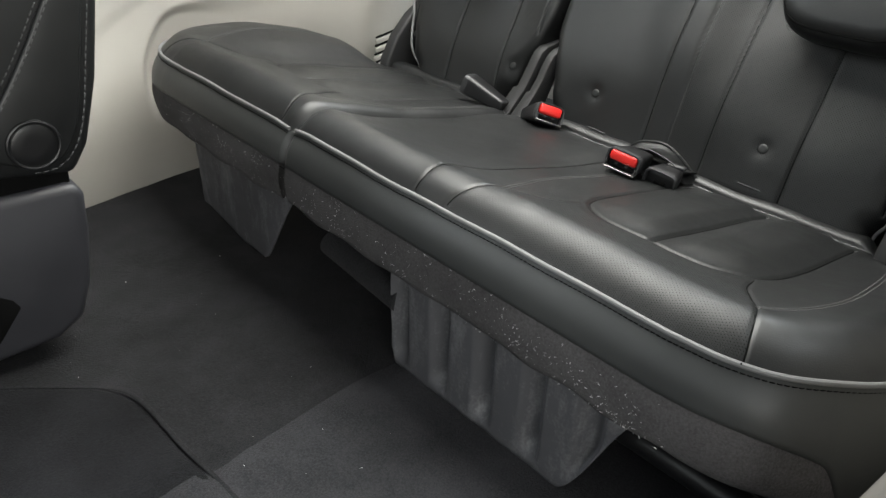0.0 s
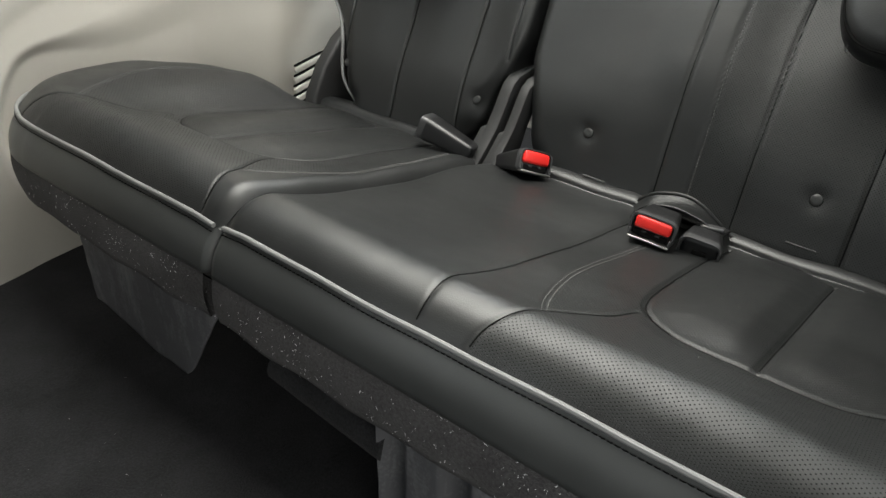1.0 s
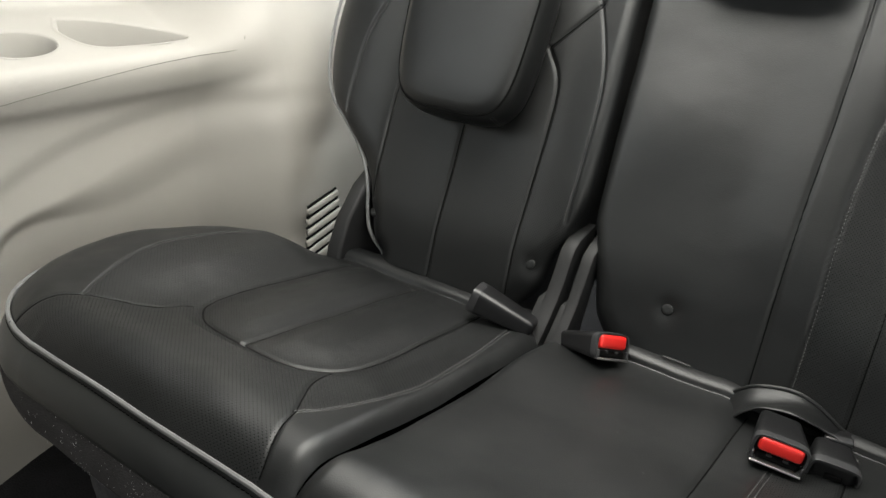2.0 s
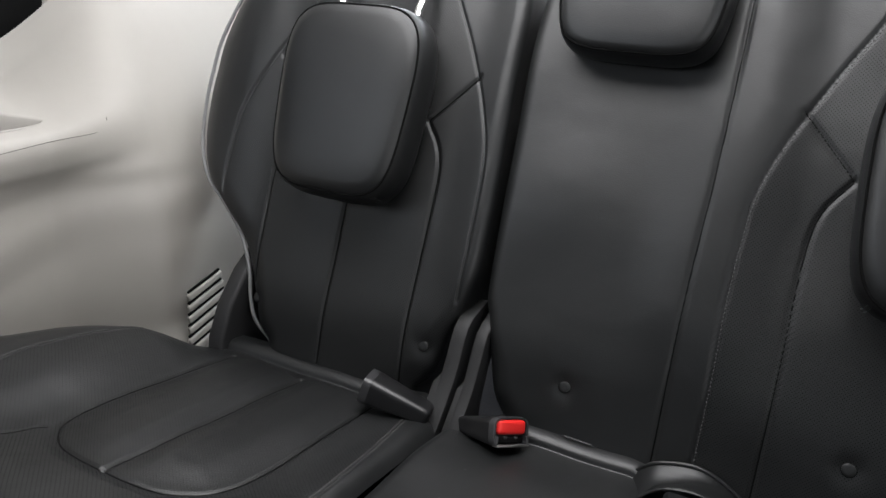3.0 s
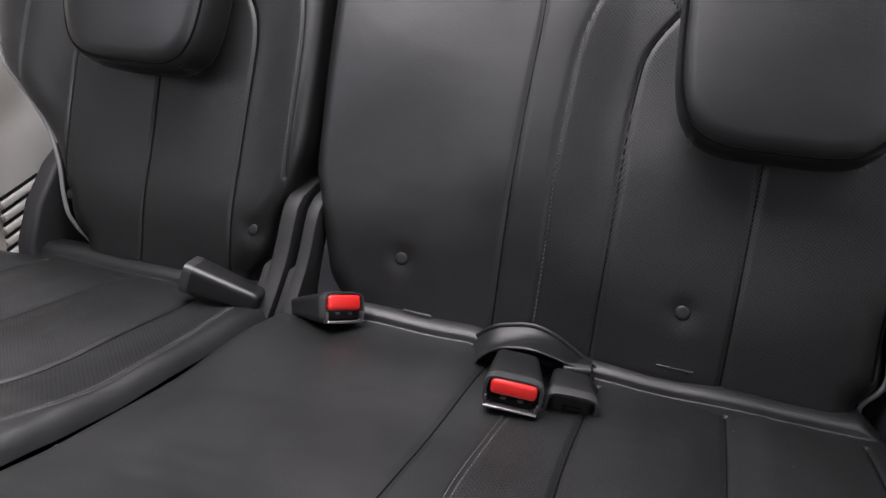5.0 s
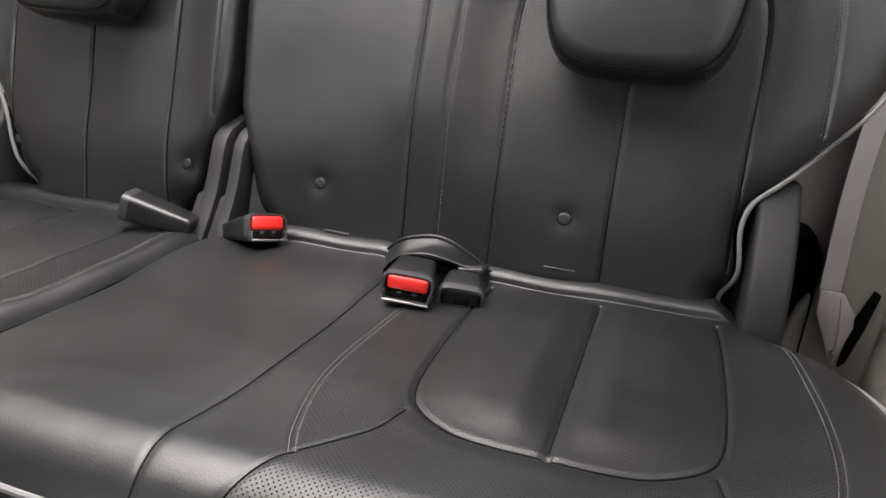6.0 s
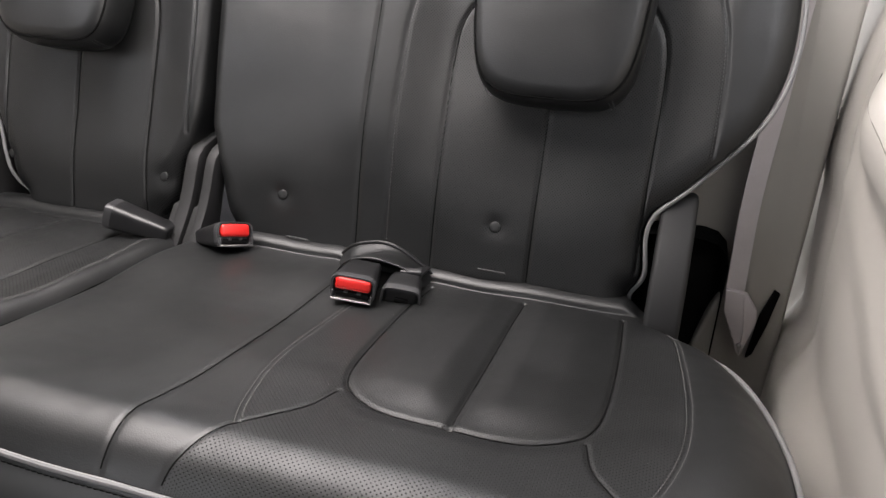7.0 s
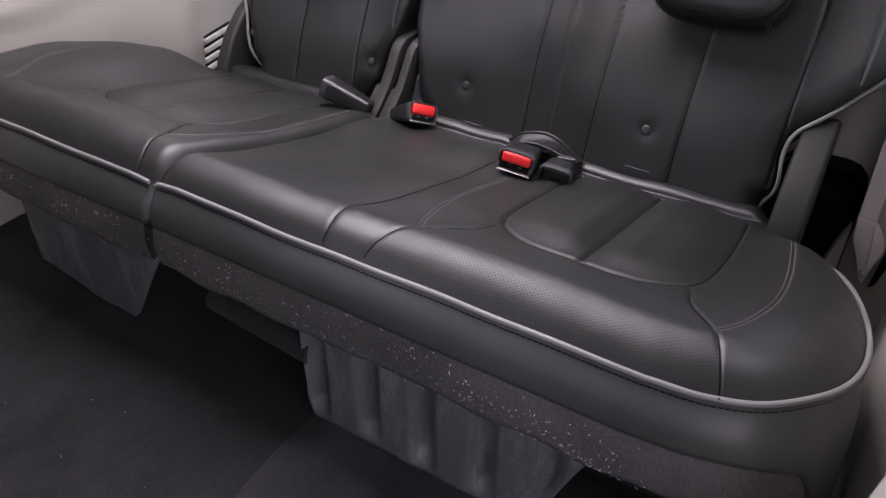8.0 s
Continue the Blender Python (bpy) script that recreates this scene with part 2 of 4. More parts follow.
def sheet_mesh(name, P, mat, parent, keep=None, uv=None, label="", normals=True):
    """A grid of points (rows, columns, 3) as a mesh; keep: which of its faces."""
    r, c = P.shape[:2]
    idx = np.arange(r * c).reshape(r, c)
    quads = np.stack([idx[:-1, :-1], idx[:-1, 1:], idx[1:, 1:], idx[1:, :-1]], -1)
    if keep is not None:
        quads = quads[keep]
    quads = quads.reshape(-1, 4)
    used, inv = np.unique(quads, return_inverse=True)
    pts = P.reshape(-1, 3)[used]
    me = bpy.data.meshes.new(name)
    me.from_pydata(pts.tolist(), [], inv.reshape(-1, 4).tolist())
    me.polygons.foreach_set("use_smooth", [True] * len(me.polygons))
    if uv is not None:
        lay = me.uv_layers.new(name="UVMap")
        lay.data.foreach_set("uv", uv.reshape(-1, 2)[quads.ravel()].ravel().astype(np.float32))
    if normals:
        n = np.cross(np.gradient(P, axis=1), np.gradient(P, axis=0)).reshape(-1, 3)
        n /= np.linalg.norm(n, axis=1, keepdims=True) + 1e-12
        me.normals_split_custom_set_from_vertices(n[used].tolist())
    return link_mesh(name, me, mat, parent, label)


def sweep(name, path, ring, mat, parent, label="", ups=None, capped=True):
    """A cross-section (K, 2) carried along a path (N, 3): pipes, straps, skirts."""
    path = np.array(path, float)
    tan = np.gradient(path, axis=0)
    tan /= np.linalg.norm(tan, axis=1, keepdims=True) + 1e-12
    up = np.array(ups if ups is not None else (0, 0, 1), float)
    up = np.broadcast_to(up, path.shape)
    side = np.cross(tan, up)
    side /= np.linalg.norm(side, axis=1, keepdims=True) + 1e-12
    over = np.cross(side, tan)
    ring = np.array(ring, float)
    P = path[:, None] + side[:, None] * ring[None, :, :1] + over[:, None] * ring[None, :, 1:]
    n, k = P.shape[:2]
    idx = np.arange(n * k).reshape(n, k)
    nxt = np.roll(idx, -1, 1)
    faces = np.stack([idx[:-1], nxt[:-1], nxt[1:], idx[1:]], -1).reshape(-1, 4).tolist()
    if capped:
        faces += [idx[0][::-1].tolist(), idx[-1].tolist()]
    bm = bmesh.new()
    vs = [bm.verts.new(p) for p in P.reshape(-1, 3).tolist()]
    for f in faces:
        bm.faces.new([vs[i] for i in f])
    return part(name, bm, mat, parent, label)


def circle(r, n=8, squash=1.0):
    a = np.linspace(0, 2 * np.pi, n, endpoint=False)
    return np.stack([r * np.cos(a), r * squash * np.sin(a)], 1)


def stitches(name, lines, normal_at, mat, parent, long=0.0028, gap=0.0015, wide=0.0008, proud=0.0005):
    """Rows of thread stitches along lines of points in space, joined as one fine part."""
    verts, faces = [], []
    for line in lines:
        line = np.array(line)
        far = np.r_[0, np.cumsum(np.linalg.norm(np.diff(line, axis=0), axis=1))]
        at = 0.0
        while at + long < far[-1]:
            a, b = (np.array([np.interp(q, far, line[:, k]) for k in range(3)]) for q in (at, at + long))
            n = np.array(normal_at, float)
            s = np.cross(b - a, n)
            s *= wide / 2 / (np.linalg.norm(s) + 1e-12)
            i = len(verts)
            mid = (a + b) / 2 + n * proud
            verts += [a + n * -0.0004, a + s + n * proud * 0.4, mid + s, b + s + n * proud * 0.4, b - n * 0.0004, b - s + n * proud * 0.4, mid - s, a - s + n * proud * 0.4, mid + n * proud]
            faces += [(i + p, i + q, i + 8) for p, q in ((0, 1), (1, 2), (2, 3), (3, 4), (4, 5), (5, 6), (6, 7), (7, 0))]
            at += long + gap
    me = bpy.data.meshes.new(name)
    me.from_pydata([tuple(v) for v in verts], [], faces)
    me.polygons.foreach_set("use_smooth", [True] * len(me.polygons))
    return tagged(link_mesh(name, me, mat, parent), kind="stuff")


def rounded_box(size, bevel, at=(0, 0, 0), turn=None, segments=3, taper=None):
    """A bmesh box with rounded edges; taper: the scale in y and z of its +x end."""
    bm = bmesh.new()
    bmesh.ops.create_cube(bm, size=1.0)
    for v in bm.verts:
        if taper and v.co.x > 0:
            v.co.y *= taper[0]
            v.co.z *= taper[1]
        v.co = Vector((v.co.x * size[0], v.co.y * size[1], v.co.z * size[2]))
    bmesh.ops.bevel(bm, geom=bm.edges[:] + bm.verts[:], offset=bevel, segments=segments, profile=0.5, affect="EDGES")
    m = Matrix.Translation(at) @ (turn or Matrix())
    bmesh.ops.transform(bm, matrix=m, verts=bm.verts)
    return bm


def plate(profile, axis, lo, hi, bevel=0.0, segments=2):
    """A closed outline (a, b) extruded along an axis from lo to hi."""
    bm = bmesh.new()
    order = {"x": lambda a, b, c: (c, a, b), "y": lambda a, b, c: (a, c, b), "z": lambda a, b, c: (a, b, c)}[axis]
    vs = [bm.verts.new(order(a, b, lo)) for a, b in profile]
    f = bm.faces.new(vs)
    ext = bmesh.ops.extrude_face_region(bm, geom=[f])
    for v in ext["geom"]:
        if isinstance(v, bmesh.types.BMVert):
            v.co["xyz".index(axis)] = hi
    bmesh.ops.recalc_face_normals(bm, faces=bm.faces)
    if bevel:
        edges = [e for e in bm.edges if len(e.link_faces) == 2 and e.calc_face_angle(0) > radians(40)]
        bmesh.ops.bevel(bm, geom=edges, offset=bevel, segments=segments, profile=0.5, affect="EDGES")
    return bm


def disc(r, thick, at, normal, n=20, dome=0.3):
    """A round button with a rounded rim."""
    bm = bmesh.new()
    rings = [(r * 1.0, -thick), (r, thick * 0.4), (r * 0.85, thick), (r * 0.45, thick * (1 + dome))]
    a = np.linspace(0, 2 * np.pi, n, endpoint=False)
    prev = None
    for rr, h in rings:
        cur = [bm.verts.new((rr * math.cos(t), rr * math.sin(t), h)) for t in a]
        if prev:
            for i in range(n):
                bm.faces.new((prev[i], prev[(i + 1) % n], cur[(i + 1) % n], cur[i]))
        prev = cur
    bm.faces.new(prev)
    m = Matrix.Translation(at) @ Vector(normal).to_track_quat("Z", "Y").to_matrix().to_4x4()
    bmesh.ops.transform(bm, matrix=m, verts=bm.verts)
    return bm


# ---- the bench: two seats with split cushions and reclined backrests ----
RECLINE = radians(22.5)
B0 = np.array([0, 0.467, 0.298])
BUP = np.array([0, math.sin(RECLINE), math.cos(RECLINE)])
BN = np.array([0, -math.cos(RECLINE), math.sin(RECLINE)])


def on_back(u, v, off=0.0):
    u, v, off = np.broadcast_arrays(np.asarray(u, float), np.asarray(v, float), np.asarray(off, float))
    return np.stack([u, 0 * u, 0 * u], -1) + B0 + v[..., None] * BUP + off[..., None] * BN


# Half of a seat's seams, from its middle outwards: (across, depth) on the cushion, (across, height) on the back.
FRONT_SEAM = [(0.173, -0.016), (0.170, 0.0), (0.164, 0.015), (0.157, 0.033), (0.148, 0.055), (0.131, 0.082), (0.115, 0.110), (0.107, 0.145)]
SIDE_STITCH = [(0.148, 0.055), (0.160, 0.080), (0.171, 0.112), (0.179, 0.145), (0.183, 0.178), (0.184, 0.215), (0.182, 0.260), (0.178, 0.310), (0.172, 0.365), (0.164, 0.425)]
PAD_EDGE = [(0.114, 0.420), (0.117, 0.345), (0.118, 0.270), (0.116, 0.212), (0.111, 0.176), (0.099, 0.152), (0.070, 0.132), (0.036, 0.125), (0.0, 0.124)]
BACK_INNER = [(0.124, -0.086), (0.123, 0.070), (0.124, 0.163), (0.122, 0.215), (0.114, 0.245), (0.094, 0.275)]
BACK_STITCH = [(0.186, -0.084), (0.185, 0.050), (0.187, 0.136), (0.183, 0.233), (0.166, 0.295), (0.130, 0.375), (0.096, 0.440), (0.081, 0.48)]
BACK_KINK = [(0.152, 0.339), (0.122, 0.306), (0.094, 0.275)]


# the cushion's height from front to rear along its middle
SECTION = curve_through([(-0.04, 0.309), (0.0, 0.312), (0.035, 0.306), (0.07, 0.295), (0.12, 0.281), (0.17, 0.271), (0.23, 0.261), (0.30, 0.250), (0.36, 0.240), (0.44, 0.224), (0.48, 0.216)])


def side_line(line, mid, sign, k=1.0, fixed=0.0):
    """A seam on one side of a seat's middle; k widens it beyond the fixed distance."""
    p = curve_through(line)
    return np.stack([mid + sign * (fixed + k * (p[:, 0] - fixed)), p[:, 1]], 1)


def ease(n, lo=0.55, hi=0.55):
    """0 to 1 in n steps, finer at both ends."""
    s = np.linspace(0, 1, n)
    return s - (lo * (1 - s) + hi * s) * np.sin(2 * np.pi * s) / (2 * np.pi)


def cushion(parent, mid, ys, left_x, right_x, front_k, edges, seams_extra, regions, lift, hump, seed, roll=0.004, name="cushion"):
    """The padded seat cushion, panel by panel, with sunk seams; returns its height function."""
    ny, nx = 300, int((right_x(0.2) - left_x(0.2)) / 0.0017)
    t, s = ease(ny, 0.8, 0.2), ease(nx, 0.6, 0.6)
    y = ys[0] + (ys[1] - ys[0]) * t
    lx, rx = left_x(y), right_x(y)
    X = lx[:, None] + (rx - lx)[:, None] * s[None]
    Y = np.repeat(y[:, None], nx, 1)
    kin, kout = front_k
    lines = []
    for sign in (-1, 1):
        k = kin if sign == edges["inner"] else kout
        lines += [("front", side_line(FRONT_SEAM, mid, sign, k, 0.106), 0.0014, 0.0024), ("stitch", side_line(SIDE_STITCH, mid, sign, k, 0.106), 0.0014, 0.0022),
                  ("pad", side_line(PAD_EDGE, mid, sign), 0.0026, 0.0026)]
    lines.append(("mid", curve_through([(mid, 0.125), (mid, 0.25), (mid, 0.42)]), 0.0030, 0.0030))
    lines += seams_extra
    flat = np.stack([X.ravel(), Y.ravel()], 1)

    def height(pts):
        px, py = pts[:, 0], pts[:, 1]
        z = np.interp(py, SECTION[:, 0], SECTION[:, 1])
        z += lift(px, py)
        for line, r, h in edges["drops"]:
            d = np.clip(gap_to(pts, line) / r, 0, 1)
            z -= h * (1 - d) ** 2.2
        padgap = np.minimum.reduce([gap_to(pts, l) for k, l, *_ in lines if k in ("pad", "mid")])
        within = inside(pts, pad_ring)
        rim, split = (np.minimum.reduce([gap_to(pts, l) for k, l, *_ in lines if k == tag]) for tag in ("pad", "mid"))
        z += np.where(within, 0.0070 * smooth(0, 0.050, rim) * smooth(0, 0.035, split), 0.0)
        # the perforated front roll swells towards the pad and sinks at it
        z += np.where(~within & (py < 0.20), roll * smooth(0.001, 0.024, padgap) * np.exp(-((px - mid) / 0.16) ** 2) * smooth(-0.01, 0.06, py) * (1 - smooth(0.15, 0.20, py)), 0.0)
        for _, line, depth, wide in lines:
            z -= depth * np.exp(-(gap_to(pts, line) / wide) ** 2)
        z += hump(px, py)
        z += 0.0011 * ripple(px, py, seed, 0.16) + 0.00010 * ripple(px, py, seed + 5, 0.035)
        return z

    pad_ring = np.vstack([lines[2][1], lines[5][1][::-1]])
    Z = height(flat).reshape(X.shape)
    P = np.stack([X, Y, Z], -1)
    run = np.cumsum(np.r_[np.zeros((1, nx)), np.linalg.norm(np.diff(P, axis=0), axis=2)], axis=0)
    uv = np.stack([X, run + ys[0]], -1)
    centre = (P[:-1, :-1] + P[1:, 1:] + P[1:, :-1] + P[:-1, 1:]).reshape(-1, 3)[:, :2] / 4
    front_l, st_l, pad_l, front_r, st_r, pad_r = (l[1] for l in lines[:6])
    kind = tidy(regions(centre, front_l, st_l, pad_l, front_r, st_r, pad_r, pad_ring).reshape(ny - 1, nx - 1))
    body = sheet_mesh(name, P, LEATHER, parent, keep=kind == 0, uv=uv)
    names = {1: ("front_panel", PERFORATED), 2: ("inner_insert", PERFORATED), 3: ("seat_pad", FINE_PERFORATED), 4: ("seat_pad", FINE_PERFORATED), 5: ("outer_insert", PERFORATED), 6: ("centre_panel", LEATHER), 7: ("side_bolster", LEATHER)}
    for k, (n, m) in names.items():
        if (kind == k).any():
            sheet_mesh(n, P, m, body, keep=kind == k, uv=uv)
    for tag, l, *_ in lines:
        if tag != "stitch":
            q = l[(l[:, 1] > ys[0] + 0.003) & (l[:, 1] < 0.416) & ((l[:, 1] > 0.133) | (tag != "mid"))]
            sweep("seam", np.c_[q, height(q) + 0.0001], circle(0.0011 if tag == "pad" else 0.0008, 6), SEAM, body)
    rows = []
    for sign, l in ((-1, lines[1][1]), (1, lines[4][1])):
        for off in (-0.0023, 0.0023):
            tan = np.gradient(l, axis=0)
            nrm = np.stack([tan[:, 1], -tan[:, 0]], 1) / (np.linalg.norm(tan, axis=1, keepdims=True) + 1e-9)
            q = l + nrm * off
            q = q[(q[:, 0] > left_x(q[:, 1]) + 0.012) & (q[:, 0] < right_x(q[:, 1]) - 0.012)]
            rows.append(np.c_[q, height(q) + 0.0002])
    stitches("stitching", rows, (0, 0.19, 0.98), THREAD, body)
    return height, body


def panel_kinds(mid, centre_x=None):
    def kinds(c, fl, sl, pl, fr, sr, pr, ring):
        x, y = c[:, 0], c[:, 1]
        k = np.zeros(len(c), int)
        bound_l = np.interp(y, fl[:, 1], fl[:, 0])
        bound_r = np.interp(y, fr[:, 1], fr[:, 0])
        front = [q[q[:, 1] < 0.165] for q in (pl, pr)]
        front = [q[np.argsort(q[:, 0])] for q in front]
        pad_y = np.where(x < mid, *(np.interp(x, q[:, 0], q[:, 1]) for q in front))
        k[(x > bound_l) & (x < bound_r) & (y < pad_y)] = 1
        in_pad = inside(c, ring)
        k[(k == 0) & (x > mid)] = 7
        k[in_pad & (x < mid)] = 3
        k[in_pad & (x >= mid)] = 4
        side_l = np.interp(y, sl[:, 1], sl[:, 0])
        side_r = np.interp(y, sr[:, 1], sr[:, 0])
        k[(k == 0) & (x > side_l) & (x < mid) & (y > 0.055)] = 2
        k[(k == 7) & (x < side_r) & (y > 0.055)] = 5
        k[(y > 0.437) & (k > 0)] = 7
        if centre_x is not None:
            k[(k == 0) & (x < np.interp(y, centre_x[:, 1], centre_x[:, 0]))] = 6
        return k
    return kinds


def tidy(k):
    """Gives stray faces along a panel's edge to the neighbouring panel."""
    for _ in range(4):
        p = np.pad(k, 1, mode="edge")
        near = np.stack([p[:-2, 1:-1], p[2:, 1:-1], p[1:-1, :-2], p[1:-1, 2:]])
        same = (near == k).sum(0)
        votes = np.stack([(near == c).sum(0) for c in range(8)])
        k = np.where(same <= 1, votes.argmax(0), k)
    return k


# outlines of the two cushions
R_FRONT, L_FRONT = -0.012, -0.012
R_SIDE = curve_through([(0.60, -0.012), (0.648, -0.006), (0.692, 0.014), (0.727, 0.057), (0.747, 0.11), (0.753, 0.168), (0.747, 0.238), (0.730, 0.315), (0.705, 0.37), (0.676, 0.42), (0.655, 0.465)])
L_SIDE = curve_through([(-0.345, -0.012), (-0.388, -0.006), (-0.434, 0.012), (-0.472, 0.044), (-0.499, 0.090), (-0.511, 0.15), (-0.506, 0.215), (-0.480, 0.29), (-0.438, 0.36), (-0.398, 0.415), (-0.375, 0.465)])
R_OUTLINE = np.vstack([curve_through([(0.028, R_FRONT), (0.3, R_FRONT - 0.001), (0.595, R_FRONT)]), R_SIDE])
L_OUTLINE = np.vstack([curve_through([(0.013, L_FRONT), (-0.17, L_FRONT - 0.001), (-0.33, L_FRONT)]), L_SIDE])
R_MID, L_MID = 0.487, -0.185
CENTRE_SEAM = curve_through([(0.264, -0.016), (0.261, 0.014), (0.258, 0.052), (0.2585, 0.092), (0.260, 0.15), (0.263, 0.255), (0.266, 0.36), (0.267, 0.415)])


def lip(x, y, lo, hi):
    """A rounded ridge of leather along the rear edge, below the backrest."""
    bow = np.sqrt(np.clip(1 - ((y - 0.459) / 0.021) ** 2, 0, 1))
    return 0.014 * np.where(y > 0.459, 1.0, bow) * smooth(lo, lo + 0.02, x) * (1 - smooth(hi - 0.03, hi, x))


right_seat = thing("rear_seat", "wide black leather third-row seat with grey piping and red belt buckles", "car seat", "third-row bench")
left_seat = thing("rear_seat", "narrow black leather third-row seat with grey piping, perforated inserts", "car seat", "third-row bench")

r_height, r_cushion = cushion(
    right_seat, R_MID, (R_FRONT, 0.470), lambda y: 0.021 + 0 * np.asarray(y, float), lambda y: np.interp(y, R_SIDE[:, 1], R_SIDE[:, 0]), (1.0, 1.0),
    dict(inner=-1, drops=[(R_OUTLINE, 0.058, 0.030), (np.array([(0.021, -0.05), (0.021, 0.5)]), 0.020, 0.014)]),
    [("centre", CENTRE_SEAM, 0.0012, 0.0030)], panel_kinds(R_MID, CENTRE_SEAM),
    lambda x, y: 0.018 * smooth(0.60, 0.71, x) * smooth(0.0, 0.15, y) * (1 - smooth(0.36, 0.44, y)),
    lambda x, y: lip(x, y, 0.06, 0.625) + 0.007 * (1 - smooth(0.23, 0.275, x)) * smooth(0.24, 0.38, y) + 0.004 * np.exp(-((x - 0.300) / 0.042) ** 2) * smooth(0.385, 0.45, y), 3, 0.003)
l_height, l_cushion = cushion(
    left_seat, L_MID, (L_FRONT, 0.470), lambda y: np.interp(y, L_SIDE[:, 1], L_SIDE[:, 0]), lambda y: 0.020 + 0 * np.asarray(y, float), (1.0, 1.60),
    dict(inner=1, drops=[(L_OUTLINE, 0.052, 0.030), (np.array([(0.020, -0.05), (0.020, 0.5)]), 0.020, 0.014)]),
    [], panel_kinds(L_MID), lambda x, y: (0.017 * smooth(0.112, 0.180, L_MID - x) * smooth(0.09, 0.22, y) + 0.024 * smooth(0.12, 0.25, L_MID - x) * smooth(0.0, 0.13, y)) * (1 - smooth(0.35, 0.43, y)) + 0.006 * smooth(0.14, 0.19, x - L_MID) * smooth(0.03, 0.12, y), lambda x, y: lip(x, y, -0.345, 0.0), 9, 0.009)

for seat, body, outline, hf, flip, front in ((right_seat, r_cushion, R_OUTLINE, r_height, 1, R_FRONT), (left_seat, l_cushion, L_OUTLINE, l_height, -1, L_FRONT)):
    keep = outline[outline[:, 1] < 0.40]
    inner = keep * 0.999 + 0.001 * np.array([[keep[:, 0].mean(), 0.2]])
    z = hf(inner)
    z = np.convolve(np.pad(z, 6, mode="edge"), np.ones(13) / 13, mode="valid")
    tan = np.gradient(keep, axis=0)
    out = np.stack([tan[:, 1], -tan[:, 0]], 1) * flip
    out /= np.linalg.norm(out, axis=1, keepdims=True) + 1e-12
    path = np.c_[keep + out * 0.0025, z + 0.001]
    sweep("piping", path, circle(0.0026), PIPING, body, "grey leather piping")
    bottom = 0.234 - 0.038 * smooth(-0.01, 0.08, keep[:, 1]) - 0.05 * np.clip(keep[:, 1] - 0.07, 0, 1)
    bottom -= 0.09 * smooth(0.715, 0.752, keep[:, 0])
    rows = []
    for s in np.linspace(0, 1, 10):
        o = 0.001 + 0.019 * s ** 0.8 + 0.004 * math.sin(math.pi * s)
        rows.append(np.c_[keep + out * o, z - 0.002 + (bottom - z + 0.002) * s])
    rows += [np.c_[keep + out * 0.012, bottom - 0.001], np.c_[keep - out * 0.02, bottom - 0.001]]
    start = [r[0] + np.array([-0.02 * flip, 0.03, 0]) for r in rows]
    rows = [np.vstack([[a], [r[0] + np.array([-0.004 * flip, 0.006, 0])], r]) for a, r in zip(start, rows)]
    sheet_mesh("front_skirt", np.array(rows)[:, ::flip], SKIRT, seat, normals=False, label="smooth black leather front band")
    seam = np.c_[keep + out * 0.0052, z - 0.0046]
    stitches("skirt_stitching", [seam], (0, -1, 0), SEAM, seat, long=0.0042, gap=0.0014, wide=0.0012, proud=0.0006)
    vrows = []
    wob = 0.003 * ripple(np.arange(len(keep)) * 0.004, np.zeros(len(keep)), 4, 0.12)
    hang = 1 - 0.8 * (smooth(0.46, 0.60, 0.1 - keep[:, 0]) + smooth(0.715, 0.75, keep[:, 0]))
    for s in np.linspace(0, 1, 7):
        vrows.append(np.c_[keep + out * (0.019 + 0.004 * math.sin(math.pi * s) - 0.004 * s), bottom - 0.001 + (-0.055 + wob) * s * hang])
    vrows += [np.c_[keep + out * 0.008, bottom + (-0.054 + wob) * hang], np.c_[keep + out * 0.008, bottom - 0.002]]
    sheet_mesh("felt_valance", np.array(vrows)[:, ::flip], VALANCE, seat, normals=False, label="dark grey felt strip flecked with lint")
    # Black sheet closes the underside; the darkness below the seat is its colour.
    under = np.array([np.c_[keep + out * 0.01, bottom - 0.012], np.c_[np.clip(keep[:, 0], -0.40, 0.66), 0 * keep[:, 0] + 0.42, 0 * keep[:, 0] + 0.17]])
    sheet_mesh("underside_shade", under, BLACK, seat, normals=False)


